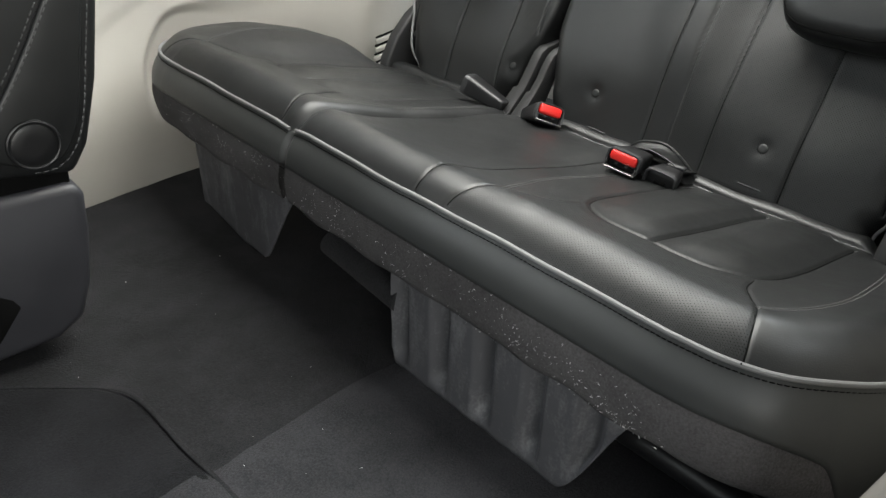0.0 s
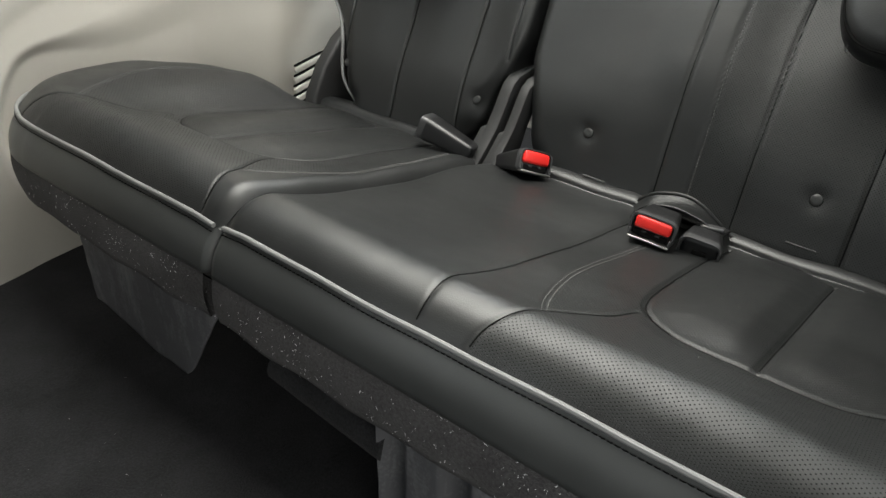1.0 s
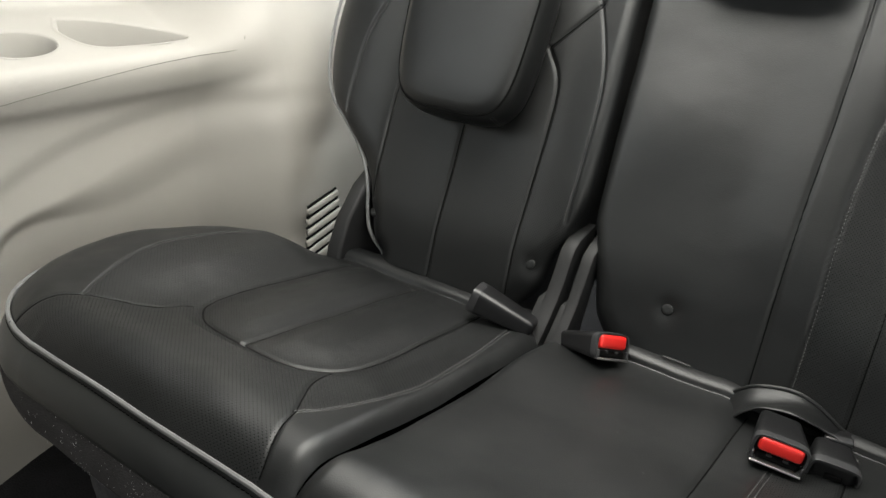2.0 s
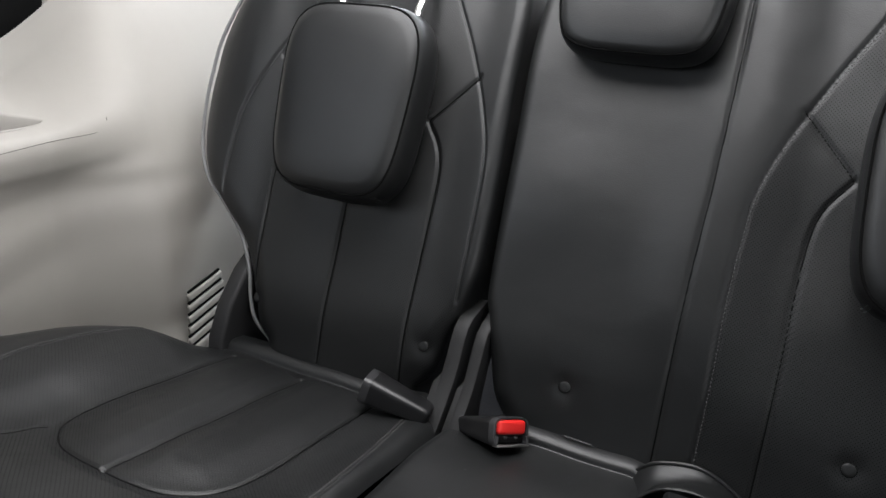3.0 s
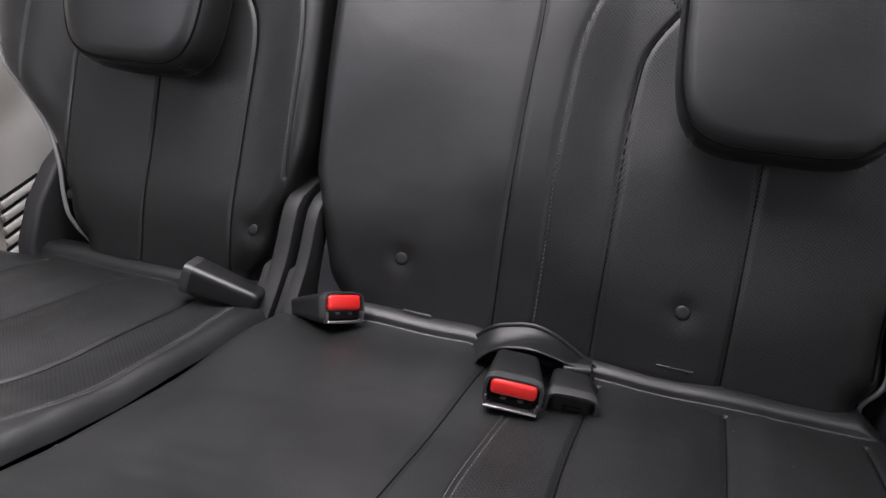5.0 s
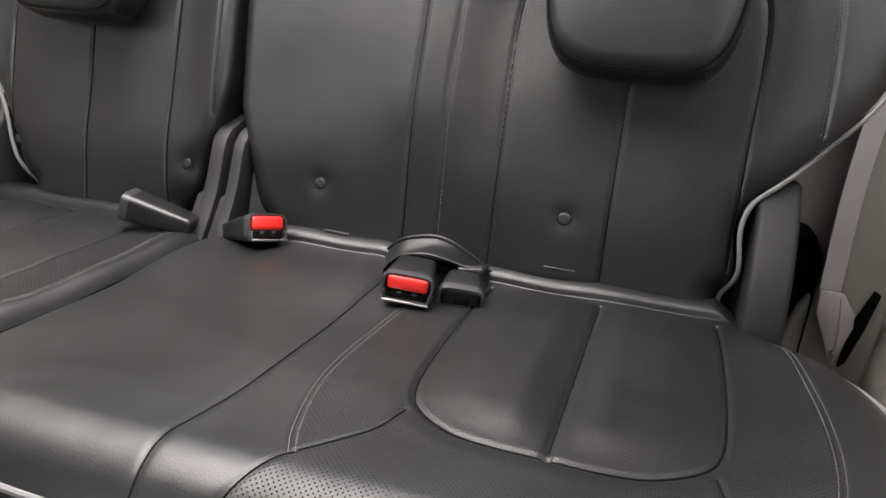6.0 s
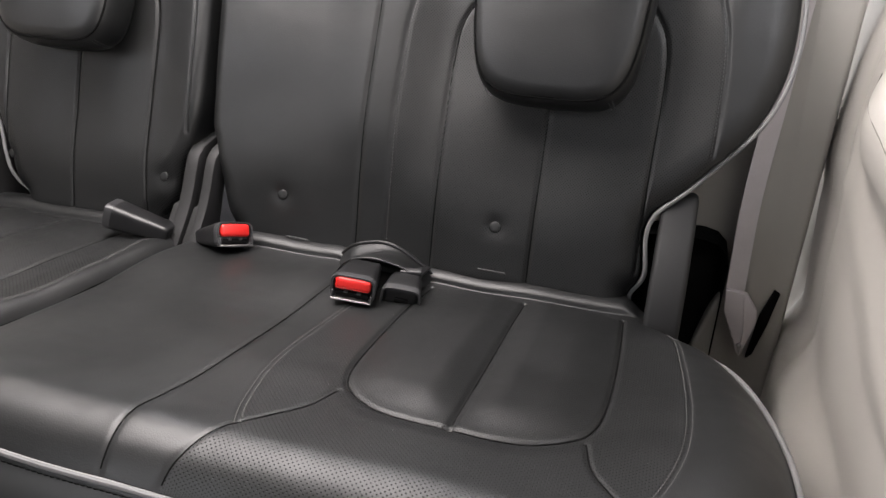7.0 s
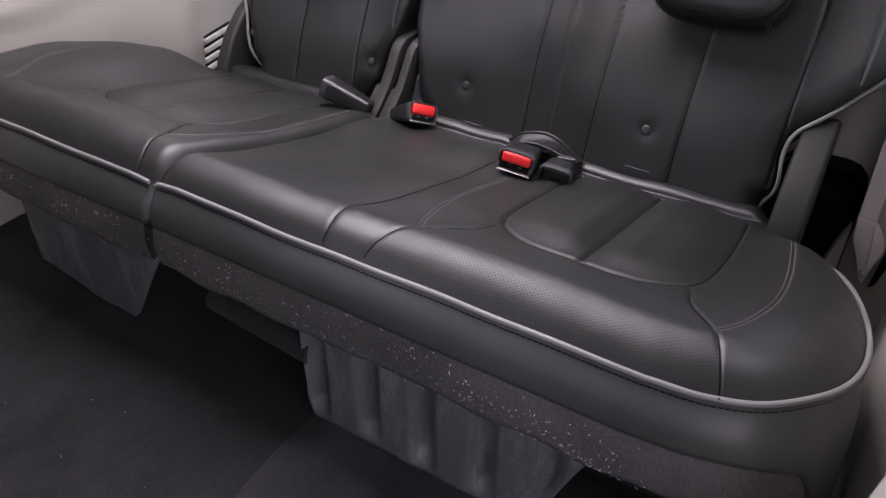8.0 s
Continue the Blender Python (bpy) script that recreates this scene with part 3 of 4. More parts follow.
def backrest(parent, mid, left_u, right_u, top, inner_sign, extra, seed, kinds_extra=None, dimples=(), outer=1.0):
    """The reclined back with its insert, stitched side bolsters and sunk seams."""
    v0, ny, nx = -0.091, 330, 370
    t, s = ease(ny, 0.7, 0.7), ease(nx, 0.75, 0.75)
    v = v0 + (top - v0) * t
    lu, ru = left_u(v), right_u(v)
    U = lu[:, None] + (ru - lu)[:, None] * s[None]
    V = np.repeat(v[:, None], nx, 1)
    pts = np.stack([U.ravel(), V.ravel()], 1)
    ring = np.vstack([np.c_[lu, v], np.c_[ru, v][::-1]])
    ring = np.vstack([ring, ring[:1]])
    lines = []
    for sign in (-1, 1):
        lines += [(side_line(BACK_INNER, mid, sign), 0.0028, 0.0024), (side_line(BACK_STITCH, mid, sign, 1.0 if sign == inner_sign else outer), 0.0024, 0.0022), (side_line(BACK_KINK, mid, sign), 0.0027, 0.0024)]
    lines.append((curve_through([(mid, -0.086), (mid, 0.08), (mid, 0.22)]), 0.0028, 0.0026))
    lines += extra
    lines = [(l[inside(l, ring) & (gap_to(l, ring) > 0.007)], *rest) for l, *rest in lines]

    def height(q):
        inner = smooth(0.10, 0.16, inner_sign * (q[:, 0] - mid)) * smooth(-0.01, 0.05, q[:, 1])
        d = np.clip(gap_to(q, ring) / (0.032 - 0.014 * inner), 0, 1)
        piped = smooth(0.10, 0.16, -inner_sign * (q[:, 0] - mid)) * smooth(-0.06, -0.02, q[:, 1])
        h = -(0.024 - 0.010 * piped - 0.008 * inner) * (1 - np.sqrt(np.clip(1 - (1 - d) ** 2, 0, 1)))
        h -= 0.013 * (1 - smooth(-0.085, 0.055, q[:, 1])) ** 1.25
        p = np.abs(q[:, 0] - mid)
        h += 0.010 * smooth(0.13, 0.2, p) * (1 - smooth(0.22, 0.30, p)) * smooth(0.0, 0.12, q[:, 1])
        for l, depth, wide in lines:
            h -= depth * np.exp(-(gap_to(q, l) / wide) ** 2)
        h += 0.003 * np.exp(-((p - 0.063) / 0.045) ** 2)
        for bu in dimples:
            h -= 0.0036 * np.exp(-(((q[:, 0] - bu) ** 2 + q[:, 1] ** 2) / 0.013 ** 2))
        return h + 0.0012 * ripple(q[:, 0], q[:, 1], seed, 0.2) + 0.00005 * ripple(q[:, 0], q[:, 1], seed + 3, 0.04)

    H = height(pts).reshape(U.shape)
    P = on_back(U, V, H)
    uv = np.stack([U, V], -1)
    c = np.stack([(U[:-1, :-1] + U[1:, 1:]) / 2, (V[:-1, :-1] + V[1:, 1:]) / 2], -1).reshape(-1, 2)
    il, sl, kl, ir, sr, kr = (l[0] for l in lines[:6])
    x, y = c[:, 0], c[:, 1]
    in_l, in_r = np.interp(y, il[:, 1], il[:, 0]), np.interp(y, ir[:, 1], ir[:, 0])
    st_l, st_r = np.interp(y, sl[:, 1], sl[:, 0]), np.interp(y, sr[:, 1], sr[:, 0])
    k = np.zeros(len(c), int)
    k[x > mid] = 7
    k[(x > st_l) & (x < mid)] = 1
    k[(x < st_r) & (x >= mid)] = 6
    k[(x > in_l) & (x < mid) & (y < 0.3)] = 2
    k[(x < in_r) & (x >= mid) & (y < 0.3)] = 3
    k[(x > st_l) & (x < st_r) & (y > np.where(x < mid, np.interp(x, kl[:, 0], kl[:, 1]), np.interp(-x, -kr[:, 0], kr[:, 1])))] = 4
    if kinds_extra is not None:
        k[(k == 0) & (x < kinds_extra)] = 5
    k = tidy(k.reshape(ny - 1, nx - 1))
    body = sheet_mesh("backrest", P, LEATHER, parent, keep=k == 0, uv=uv)
    for i, n, m in ((1, "side_insert", FINE_PERFORATED), (2, "back_pad", FINE_PERFORATED), (3, "back_pad", FINE_PERFORATED), (4, "shoulder_panel", FINE_PERFORATED), (5, "centre_back_panel", LEATHER), (6, "side_insert", FINE_PERFORATED), (7, "back_bolster", LEATHER)):
        if (k == i).any():
            sheet_mesh(n, P, m, body, keep=k == i, uv=uv)
    rim = np.vstack([P[:, 0], P[-1, 1:], P[::-1, -1][1:], P[0, ::-1][1:]])
    shell = np.array([rim, rim - 0.03 * BN, rim - 0.075 * BN])
    sheet_mesh("back_shell", shell, LEATHER, body, normals=False)
    sheet_mesh("back_cover", on_back(U[::20, ::20], V[::20, ::20], 0 * U[::20, ::20] - 0.11), CARPET, body, normals=False)
    for l, *_ in [lines[i] for i in (0, 2, 3, 5, 6)] + lines[7:]:
        q = l[(l[:, 1] > -0.084) & (l[:, 1] < top - 0.01)]
        sweep("seam", on_back(q[:, 0], q[:, 1], height(q) + 0.0002), circle(0.0009, 6), SEAM, body, ups=BN)
    rows = []
    for l in (sl, sr):
        tan = np.gradient(l, axis=0)
        nrm = np.stack([tan[:, 1], -tan[:, 0]], 1) / (np.linalg.norm(tan, axis=1, keepdims=True) + 1e-9)
        for off in (0.0024,) if l is sl else (-0.0024,):
            q = l + nrm * off
            q = q[(q[:, 1] > v0 + 0.02) & (q[:, 1] < top - 0.02)]
            q = q[inside(q, ring) & (gap_to(q, ring) > 0.005)]
            rows.append(on_back(q[:, 0], q[:, 1], height(q) + 0.0004))
    stitches("stitching", rows, BN, DARK_THREAD, body)
    return height, body, np.c_[lu, v], np.c_[ru, v]


def table(points):
    p = curve_through(points)
    return lambda v: np.interp(v, p[:, 1], p[:, 0])


TOP = 0.50
r_bh, r_back, r_bl, r_br = backrest(
    right_seat, 0.480,
    table([(0.075, -0.055), (0.058, -0.03), (0.046, 0.02), (0.038, 0.055), (0.030, 0.078), (0.027, 0.13), (0.023, 0.24), (0.019, 0.38), (0.024, 0.45), (0.040, 0.495), (0.06, 0.51)]),
    table([(0.598, -0.055), (0.611, -0.03), (0.606, 0.015), (0.614, 0.043), (0.640, 0.068), (0.668, 0.100), (0.704, 0.144), (0.725, 0.190), (0.732, 0.240), (0.729, 0.30), (0.714, 0.40), (0.690, 0.48), (0.66, 0.51)]),
    TOP, -1, [(curve_through([(0.254, -0.086), (0.255, 0.14), (0.258, 0.28), (0.258, 0.49)]), 0.0028, 0.0026)], 21, 0.256, (0.147, 0.435))
l_bh, l_back, l_bl, l_br = backrest(
    left_seat, -0.187,
    table([(-0.280, -0.055), (-0.297, -0.04), (-0.311, -0.005), (-0.322, 0.035), (-0.346, 0.077), (-0.388, 0.117), (-0.426, 0.150), (-0.449, 0.195), (-0.459, 0.25), (-0.460, 0.30), (-0.454, 0.36), (-0.42, 0.45), (-0.39, 0.49), (-0.36, 0.51)]),
    table([(-0.045, -0.055), (-0.024, -0.03), (-0.012, 0.015), (0.004, 0.056), (0.015, 0.095), (0.0175, 0.13), (0.0165, 0.20), (0.010, 0.33), (0.009, 0.42), (0.0, 0.48), (-0.02, 0.51)]),
    TOP, 1, [], 33, None, (-0.036, -0.303), 1.09)

for body, line, sign in ((r_back, r_br, 1), (l_back, l_bl, -1)):
    q = curve_through(line[::6])
    q = q[(q[:, 1] > -0.082) & (q[:, 1] < 0.49)]
    sweep("piping", on_back(q[:, 0] + sign * 0.0040, q[:, 1], -0.0085 + 0.0055 * smooth(0.10, 0.16, q[:, 1]) - 0.015 * (1 - smooth(-0.06, -0.02, q[:, 1])) - 0.013 * (1 - smooth(-0.085, 0.055, q[:, 1])) ** 1.25), circle(0.0026), PIPING, body, "grey leather piping", ups=BN)

for body, hf, u, v in ((r_back, r_bh, 0.147, 0.0), (r_back, r_bh, 0.435, 0.0), (l_back, l_bh, -0.036, 0.0), (l_back, l_bh, -0.303, 0.0)):
    p = on_back(u, v, float(hf(np.array([[u, v]]))[0]) + 0.0011)
    part("button", disc(0.0066, 0.0009, p, BN, dome=0.1), LEATHER, body, "round black upholstery button")
    part("button_ring", disc(0.0073, 0.0002, p, BN, dome=0.0), SEAM, body)


for u, w in ((0.174, 0.032), (0.437, 0.034)):
    bm = rounded_box((w, 0.003, 0.0017), 0.0006)
    bmesh.ops.transform(bm, matrix=Matrix.Translation(on_back(u, -0.054, -0.0085)) @ Matrix.Rotation(radians(1.5), 4, "Y"), verts=bm.verts)
    part("trim_clip", bm, RIM, right_seat, "pale plastic trim clip")


def headrest(parent, u, v_low, v_high, wide_top, wide_low, off, thick, corner, posts=True):
    """A padded headrest: a rounded slab whose face is framed by a seam, hung in front of the backrest."""
    n = 96
    a = np.linspace(0, 2 * np.pi, n, endpoint=False)
    power = 4.2
    cx, sy = np.cos(a), np.sin(a)
    ex = np.sign(cx) * np.abs(cx) ** (2 / power)
    ey = np.sign(sy) * np.abs(sy) ** (2 / (power if corner else 3.2))
    half = (v_high - v_low) / 2
    wide = (wide_low + (wide_top - wide_low) * smooth(-1, 0.5, ey)) / 2
    # rings from the back over the rim to the middle of the face: scale, offset
    prof = [(0.86, 0.0), (0.96, 0.10), (0.995, 0.24), (1.0, 0.40), (0.990, 0.60), (0.962, 0.800), (0.940, 0.838), (0.928, 0.862), (0.90, 0.915), (0.82, 0.955), (0.6, 0.982), (0.35, 0.996), (0.12, 1.0)]
    P = []
    for k, h in prof:
        uu, vv = u + ex * wide * k, (v_low + half) + ey * half * k
        lean = 0.010 * (vv - v_low) / (2 * half)
        P.append(on_back(uu, vv, off + thick * h + lean))
    P = np.array(P)
    P = np.concatenate([P, P[:, :1]], 1)
    body = sheet_mesh("headrest", P, LEATHER, parent, normals=False, label="padded black leather headrest")
    bm = bmesh.new()
    bm.faces.new([bm.verts.new(p) for p in P[-1, :-1]])
    part("face_centre", bm, LEATHER, body)
    bm = bmesh.new()
    bm.faces.new([bm.verts.new(p) for p in P[0, :-1]])
    part("rear_cover", bm, LEATHER, body)
    sweep("seam", P[6] + 0.0003 * BN, circle(0.0015, 6), SEAM, body, ups=BN)
    for s in (-1, 1) if posts else ():
        for d in (0.0, 0.006):
            i = int(n * (0.75 + s * (0.085 + d * 2)))
            stitches("cross_stitch", [P[2:6, i % n] + 0.0008 * (P[2:6, i % n] - P[2:6].mean(1)) / 0.05], -BUP, PIPING, body, long=0.003, gap=0.001)
    if posts:
        for s in (-1, 1):
            path = curve_through([on_back(u + s * 0.058, v_high - 0.02, off + thick * 0.35), on_back(u + s * 0.058, v_high + 0.03, off + thick * 0.2), on_back(u + s * 0.058, TOP + 0.02, -0.02), on_back(u + s * 0.058, TOP - 0.03, -0.045)])
            sweep("post", path, circle(0.006, 12), CHROME, body, "chrome post", ups=(1, 0, 0))
    return body


headrest(left_seat, -0.180, 0.153, 0.397, 0.204, 0.188, 0.012, 0.066, True)
headrest(right_seat, 0.486, 0.142, 0.390, 0.202, 0.184, 0.012, 0.068, True)
headrest(right_seat, 0.150, 0.365, 0.49, 0.190, 0.172, 0.004, 0.055, True, posts=False)

# hinge arms between the seats and hinge covers at their outer sides
ARM = [(0.395, 0.200), (0.407, 0.226), (0.430, 0.250), (0.449, 0.272), (0.462, 0.293), (0.474, 0.316), (0.482, 0.329), (0.496, 0.338), (0.540, 0.346), (0.540, 0.324), (0.510, 0.312), (0.492, 0.280), (0.475, 0.240), (0.46, 0.200)]
ARM_BASE = [(0.396, 0.200), (0.408, 0.226), (0.431, 0.250), (0.448, 0.269), (0.480, 0.269), (0.47, 0.200)]
part("hinge_arm", plate(ARM, "x", 0.000, 0.019, 0.0025), MATT, left_seat, "arched matt black plastic hinge arm")
part("arm_base", plate(ARM_BASE, "x", -0.008, 0.0185, 0.0025), MATT, left_seat)
part("hinge_arm", plate([(a - 0.002, b) for a, b in ARM], "x", 0.031, 0.046, 0.0025), MATT, right_seat, "arched matt black plastic hinge arm")
part("arm_base", plate([(a - 0.002, b) for a, b in ARM_BASE], "x", 0.0245, 0.0455, 0.0025), MATT, right_seat)
COVER = [(0.405, 0.16), (0.52, 0.16), (0.56, 0.30), (0.545, 0.345), (0.515, 0.352), (0.475, 0.325), (0.44, 0.285), (0.418, 0.24)]
part("hinge_cover", plate(COVER, "x", 0.622, 0.662, 0.006, 3), MATT, right_seat, "matt black plastic hinge cover")
part("hinge_cover", plate([(a + 0.010, b) for a, b in COVER], "x", -0.354, -0.327, 0.006, 3), MATT, left_seat, "matt black plastic hinge cover")


# panels that hang under the seat front
def ribbed_panel(name, x0, x1, top, bottom, ribs, parent, cut_l, cut_r, label):
    xs = np.linspace(x0, x1, 150)
    zs = np.linspace(0, 1, 40)
    lo = bottom + cut_l(xs) + cut_r(xs)
    X = np.repeat(xs[None], len(zs), 0)
    Z = top + (np.minimum(lo, top - 0.01)[None] - top) * zs[:, None]
    ph = (xs - x0) / (x1 - x0) * ribs * 2 * np.pi
    rib = 0.018 * np.clip(np.sin(ph), 0, 1) ** 1.5 if ribs else 0 * xs
    Y = 0.020 - 0.016 * (1 - zs[:, None]) + rib[None] * (smooth(0.0, 0.15, zs) * (1 - smooth(0.86, 1.0, zs)))[:, None] + 0.0006 * ripple(X, Z, 8, 0.05)
    front = np.stack([X, Y, Z], -1)
    back = front + np.array([0, 0.004, 0])
    P = np.vstack([front, back[::-1], front[:1]])
    return sheet_mesh(name, P, SCUFFED, parent, normals=False, label=label)


ribbed_panel("leg_panel", 0.206, 0.585, 0.225, 0.000, 5, right_seat, lambda x: 0 * x + 0.02 * (1 - smooth(0.206, 0.216, x)), lambda x: 0.003 + 0.15 * smooth(0.496, 0.585, x), "scuffed ribbed dark grey plastic leg panel")
ribbed_panel("leg_panel", -0.330, 0.000, 0.225, 0.010, 0, left_seat, lambda x: 0.02 * (1 - smooth(-0.33, -0.17, x)), lambda x: 0.16 * smooth(-0.122, 0.0, x) ** 0.7, "scuffed dark grey plastic leg panel")
sweep("cross_tube", curve_through([(0.05, 0.03, 0.112), (0.13, 0.028, 0.107), (0.21, 0.03, 0.098)]), circle(0.02, 14), CARPET, right_seat, "dark fabric-covered tube under the seat")
sweep("cross_tube", curve_through([(0.50, 0.075, 0.085), (0.60, 0.075, 0.085), (0.72, 0.075, 0.085)]), circle(0.016, 14), PLASTIC, right_seat, "dark tube under the seat")


# ---- belt buckles ----
def buckle(at, heading, tilt=0, roll=0, red=True, size=(0.078, 0.052, 0.030), label="black plastic belt buckle with a red release button"):
    """A belt buckle that lies with its mouth (+x) towards the heading."""
    m = Matrix.Translation(at) @ Matrix.Rotation(radians(heading), 4, "Z") @ Matrix.Rotation(radians(-tilt), 4, "Y") @ Matrix.Rotation(radians(roll), 4, "X")
    ob = thing("belt_buckle", label, "belt buckle", "rear belt buckles", at=at)
    l, w, h = size
    inv = Matrix.Translation(at).inverted()

    def put(name, bm, mat, text=""):
        bmesh.ops.transform(bm, matrix=inv @ m, verts=bm.verts)
        return part(name, bm, mat, ob, text)

    body = rounded_box((l, w, h), 0.008, segments=5)
    for v in body.verts:
        k = smooth(-l / 2, l / 2, v.co.x)
        v.co.y *= 0.78 + 0.22 * k
        v.co.z *= 0.62 + 0.38 * k
    put("body", body, PLASTIC)
    lip_bm = bmesh.new()
    n = 40
    a = np.linspace(0, 2 * np.pi, n, endpoint=False)
    sq = lambda c, p: np.sign(c) * np.abs(c) ** p
    rings = []
    for k, dx in ((1.0, -0.006), (1.03, 0.0), (1.0, 0.004), (0.9, 0.004), (0.86, -0.004)):
        rings.append([lip_bm.verts.new((l / 2 + dx, w / 2 * k * sq(math.cos(t), 0.45), h / 2 * k * sq(math.sin(t), 0.45))) for t in a])
    for r0, r1 in zip(rings[:-1], rings[1:]):
        for i in range(n):
            lip_bm.faces.new((r0[i], r0[(i + 1) % n], r1[(i + 1) % n], r1[i]))
    put("mouth_rim", lip_bm, RIM)
    if red:
        put("release_button", rounded_box((0.010, w * 0.80, h * 0.50), 0.004, at=(l / 2 + 0.001, 0, h * 0.17)), RED, "red plastic release button")
        # Black strip on the mouth face; the slot's inner shade is only colour.
        put("slot", rounded_box((0.004, w * 0.74, h * 0.20), 0.001, at=(l / 2 + 0.0005, 0, -h * 0.26)), BLACK)
        for s in (-1, 1):
            put("catch", rounded_box((0.005, w * 0.10, h * 0.10), 0.001, at=(l / 2 + 0.001, s * w * 0.15, -h * 0.18)), RIM)
        put("tongue_guide", rounded_box((0.009, w * 0.92, h * 0.08), 0.001, at=(l / 2 + 0.004, 0, -h * 0.45)), STEEL)
        for s in (-1, 1):
            put("guide_side", rounded_box((0.008, w * 0.05, h * 0.34), 0.001, at=(l / 2 + 0.003, s * w * 0.44, -h * 0.30)), RIM)
    elif red is False:
        # Again a black strip for the shade in the slot, not a hole.
        put("slot", rounded_box((0.004, w * 0.34, h * 0.18), 0.001, at=(l / 2 + 0.0005, w * 0.02, -h * 0.02)), BLACK)
    return ob


buckle((0.0776, 0.424, 0.2455), -24, 21.5, -18.4, size=(0.073, 0.050, 0.032))
buckle((0.3056, 0.3594, 0.2615), -79, 7, -6.5, size=(0.066, 0.050, 0.029))
buckle((0.3532, 0.3756, 0.2457), -79, -2, -6.4, red=False, size=(0.046, 0.045, 0.033), label="small black plastic detachable belt latch with a slot")
buckle((-0.0330, 0.412, 0.2510), 190, 15.8, 8.4, red=None, size=(0.082, 0.040, 0.034), label="black plastic belt buckle lying on its side, turned away")

strap = thing("buckle_strap", "short black webbing strap feeding the middle belt latch", "belt strap")
flat = [(-0.013, -0.0012), (0.013, -0.0012), (0.013, 0.0012), (-0.013, 0.0012)]
sweep("webbing", curve_through([(0.3545, 0.390, 0.2525), (0.351, 0.414, 0.247), (0.349, 0.445, 0.239)]), flat, PLASTIC, strap)
part("buckle_loop", rounded_box((0.026, 0.010, 0.006), 0.002, at=(0.3535, 0.400, 0.256), turn=Matrix.Rotation(radians(12), 4, "Z")), RIM, strap, "grey metal loop")
flap = thing("buckle_flap", "folded black leather flap arched over the buckle pass-through", "seat flap")
rear = curve_through([(0.236, 0.444, 0.230), (0.258, 0.442, 0.252), (0.277, 0.442, 0.260), (0.296, 0.442, 0.264), (0.311, 0.442, 0.263), (0.327, 0.442, 0.257), (0.343, 0.442, 0.247), (0.366, 0.444, 0.230)])
front = curve_through([(0.256, 0.398, 0.238), (0.263, 0.396, 0.249), (0.275, 0.396, 0.260), (0.288, 0.396, 0.265), (0.309, 0.396, 0.268), (0.327, 0.396, 0.266), (0.345, 0.396, 0.262), (0.358, 0.396, 0.256), (0.366, 0.398, 0.240)])
along = np.linspace(0, 1, 60)
rear, front = (np.stack([np.interp(along, np.linspace(0, 1, len(c)), c[:, k]) for k in range(3)], 1) for c in (rear, front))
sag = lambda k: np.c_[0 * along, 0 * along, 0.004 * np.sin(along * 9 + 5 * k) * np.sin(np.pi * along) * math.sin(math.pi * k)]
rows = [rear + np.array([0, 0.016, -0.006]), rear + np.array([0, 0.005, 0.0015])] + [rear + (front - rear) * k - np.array([0, 0, 0.006 * math.sin(math.pi * k)]) + sag(k) for k in np.linspace(0, 1, 9)]
rows += [front + np.array([0, -0.0006, -0.0022]), front + np.array([0, 0.002, -0.0028])] + [rear + (front - rear) * k - np.array([0, 0, 0.0035 + 0.006 * math.sin(math.pi * k)]) + sag(k) for k in (0.6, 0.2)]
sheet_mesh("flap_leather", np.array(rows), LEATHER, flap, normals=False)
sweep("flap_edge", rear + np.array([0, 0.001, 0.001]), circle(0.0022), LEATHER, flap, ups=(0, 1, 0))


# ---- cabin: floor, side trims, roof, the openings that let the light in ----
floor = thing("floor", "black carpeted vehicle floor with faint dust", "floor", kind="structure")
bm = rounded_box((2.0, 3.6, 0.05), 0.01, at=(0.25, -0.58, -0.045))
# Separate, slightly greyer sheet over the floor from about x 0.21.
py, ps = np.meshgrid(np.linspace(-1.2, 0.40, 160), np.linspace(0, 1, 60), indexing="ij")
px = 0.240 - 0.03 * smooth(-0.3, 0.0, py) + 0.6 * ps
sheet_mesh("greyer_strip", np.stack([px, py, 0.001 + 0.008 * (1 - smooth(-0.282, -0.268, py)) + 0.001 * ripple(px, py, 6, 0.2) - 0.005 * (1 - smooth(0.0, 0.05, ps))], -1), PALE_CARPET, floor, normals=False, label="greyer strip of carpet on the right")
groove = curve_through([(-0.75, -0.97), (-0.30, -0.70), (-0.15, -0.55), (-0.084, -0.475), (-0.033, -0.404), (0.004, -0.35), (0.053, -0.292), (0.103, -0.277), (0.193, -0.273), (0.296, -0.264), (0.523, -0.256), (0.85, -0.256), (1.25, -0.256)])
for name, mat, far in (("carpet", CARPET, 1.25), ("front_carpet", FRONT_CARPET, -2.4)):
    cx = np.linspace(-0.75, 1.25, 240)[:, None]
    edge = np.interp(cx, groove[:, 0], groove[:, 1])
    cy = edge + (far - edge) * np.linspace(0, 1, 150)[None] ** 1.3
    cx = np.broadcast_to(cx, cy.shape)
    cz = 0.0012 * ripple(cx, cy, 2, 0.35) + 0.0005 * ripple(cx, cy, 3, 0.08) - 0.004
    if far < 0:
        cz += 0.008 * smooth(0.0, 0.012, edge - cy)
    sheet_mesh(name, np.stack([cx, cy, cz], -1), mat, floor, normals=False)
sweep("carpet_seam", np.c_[groove, np.full(len(groove), 0.0018)], circle(0.0030, 8, 0.5), CARPET, floor)
part("floor_pan", bm, GREY_PLASTIC, floor)

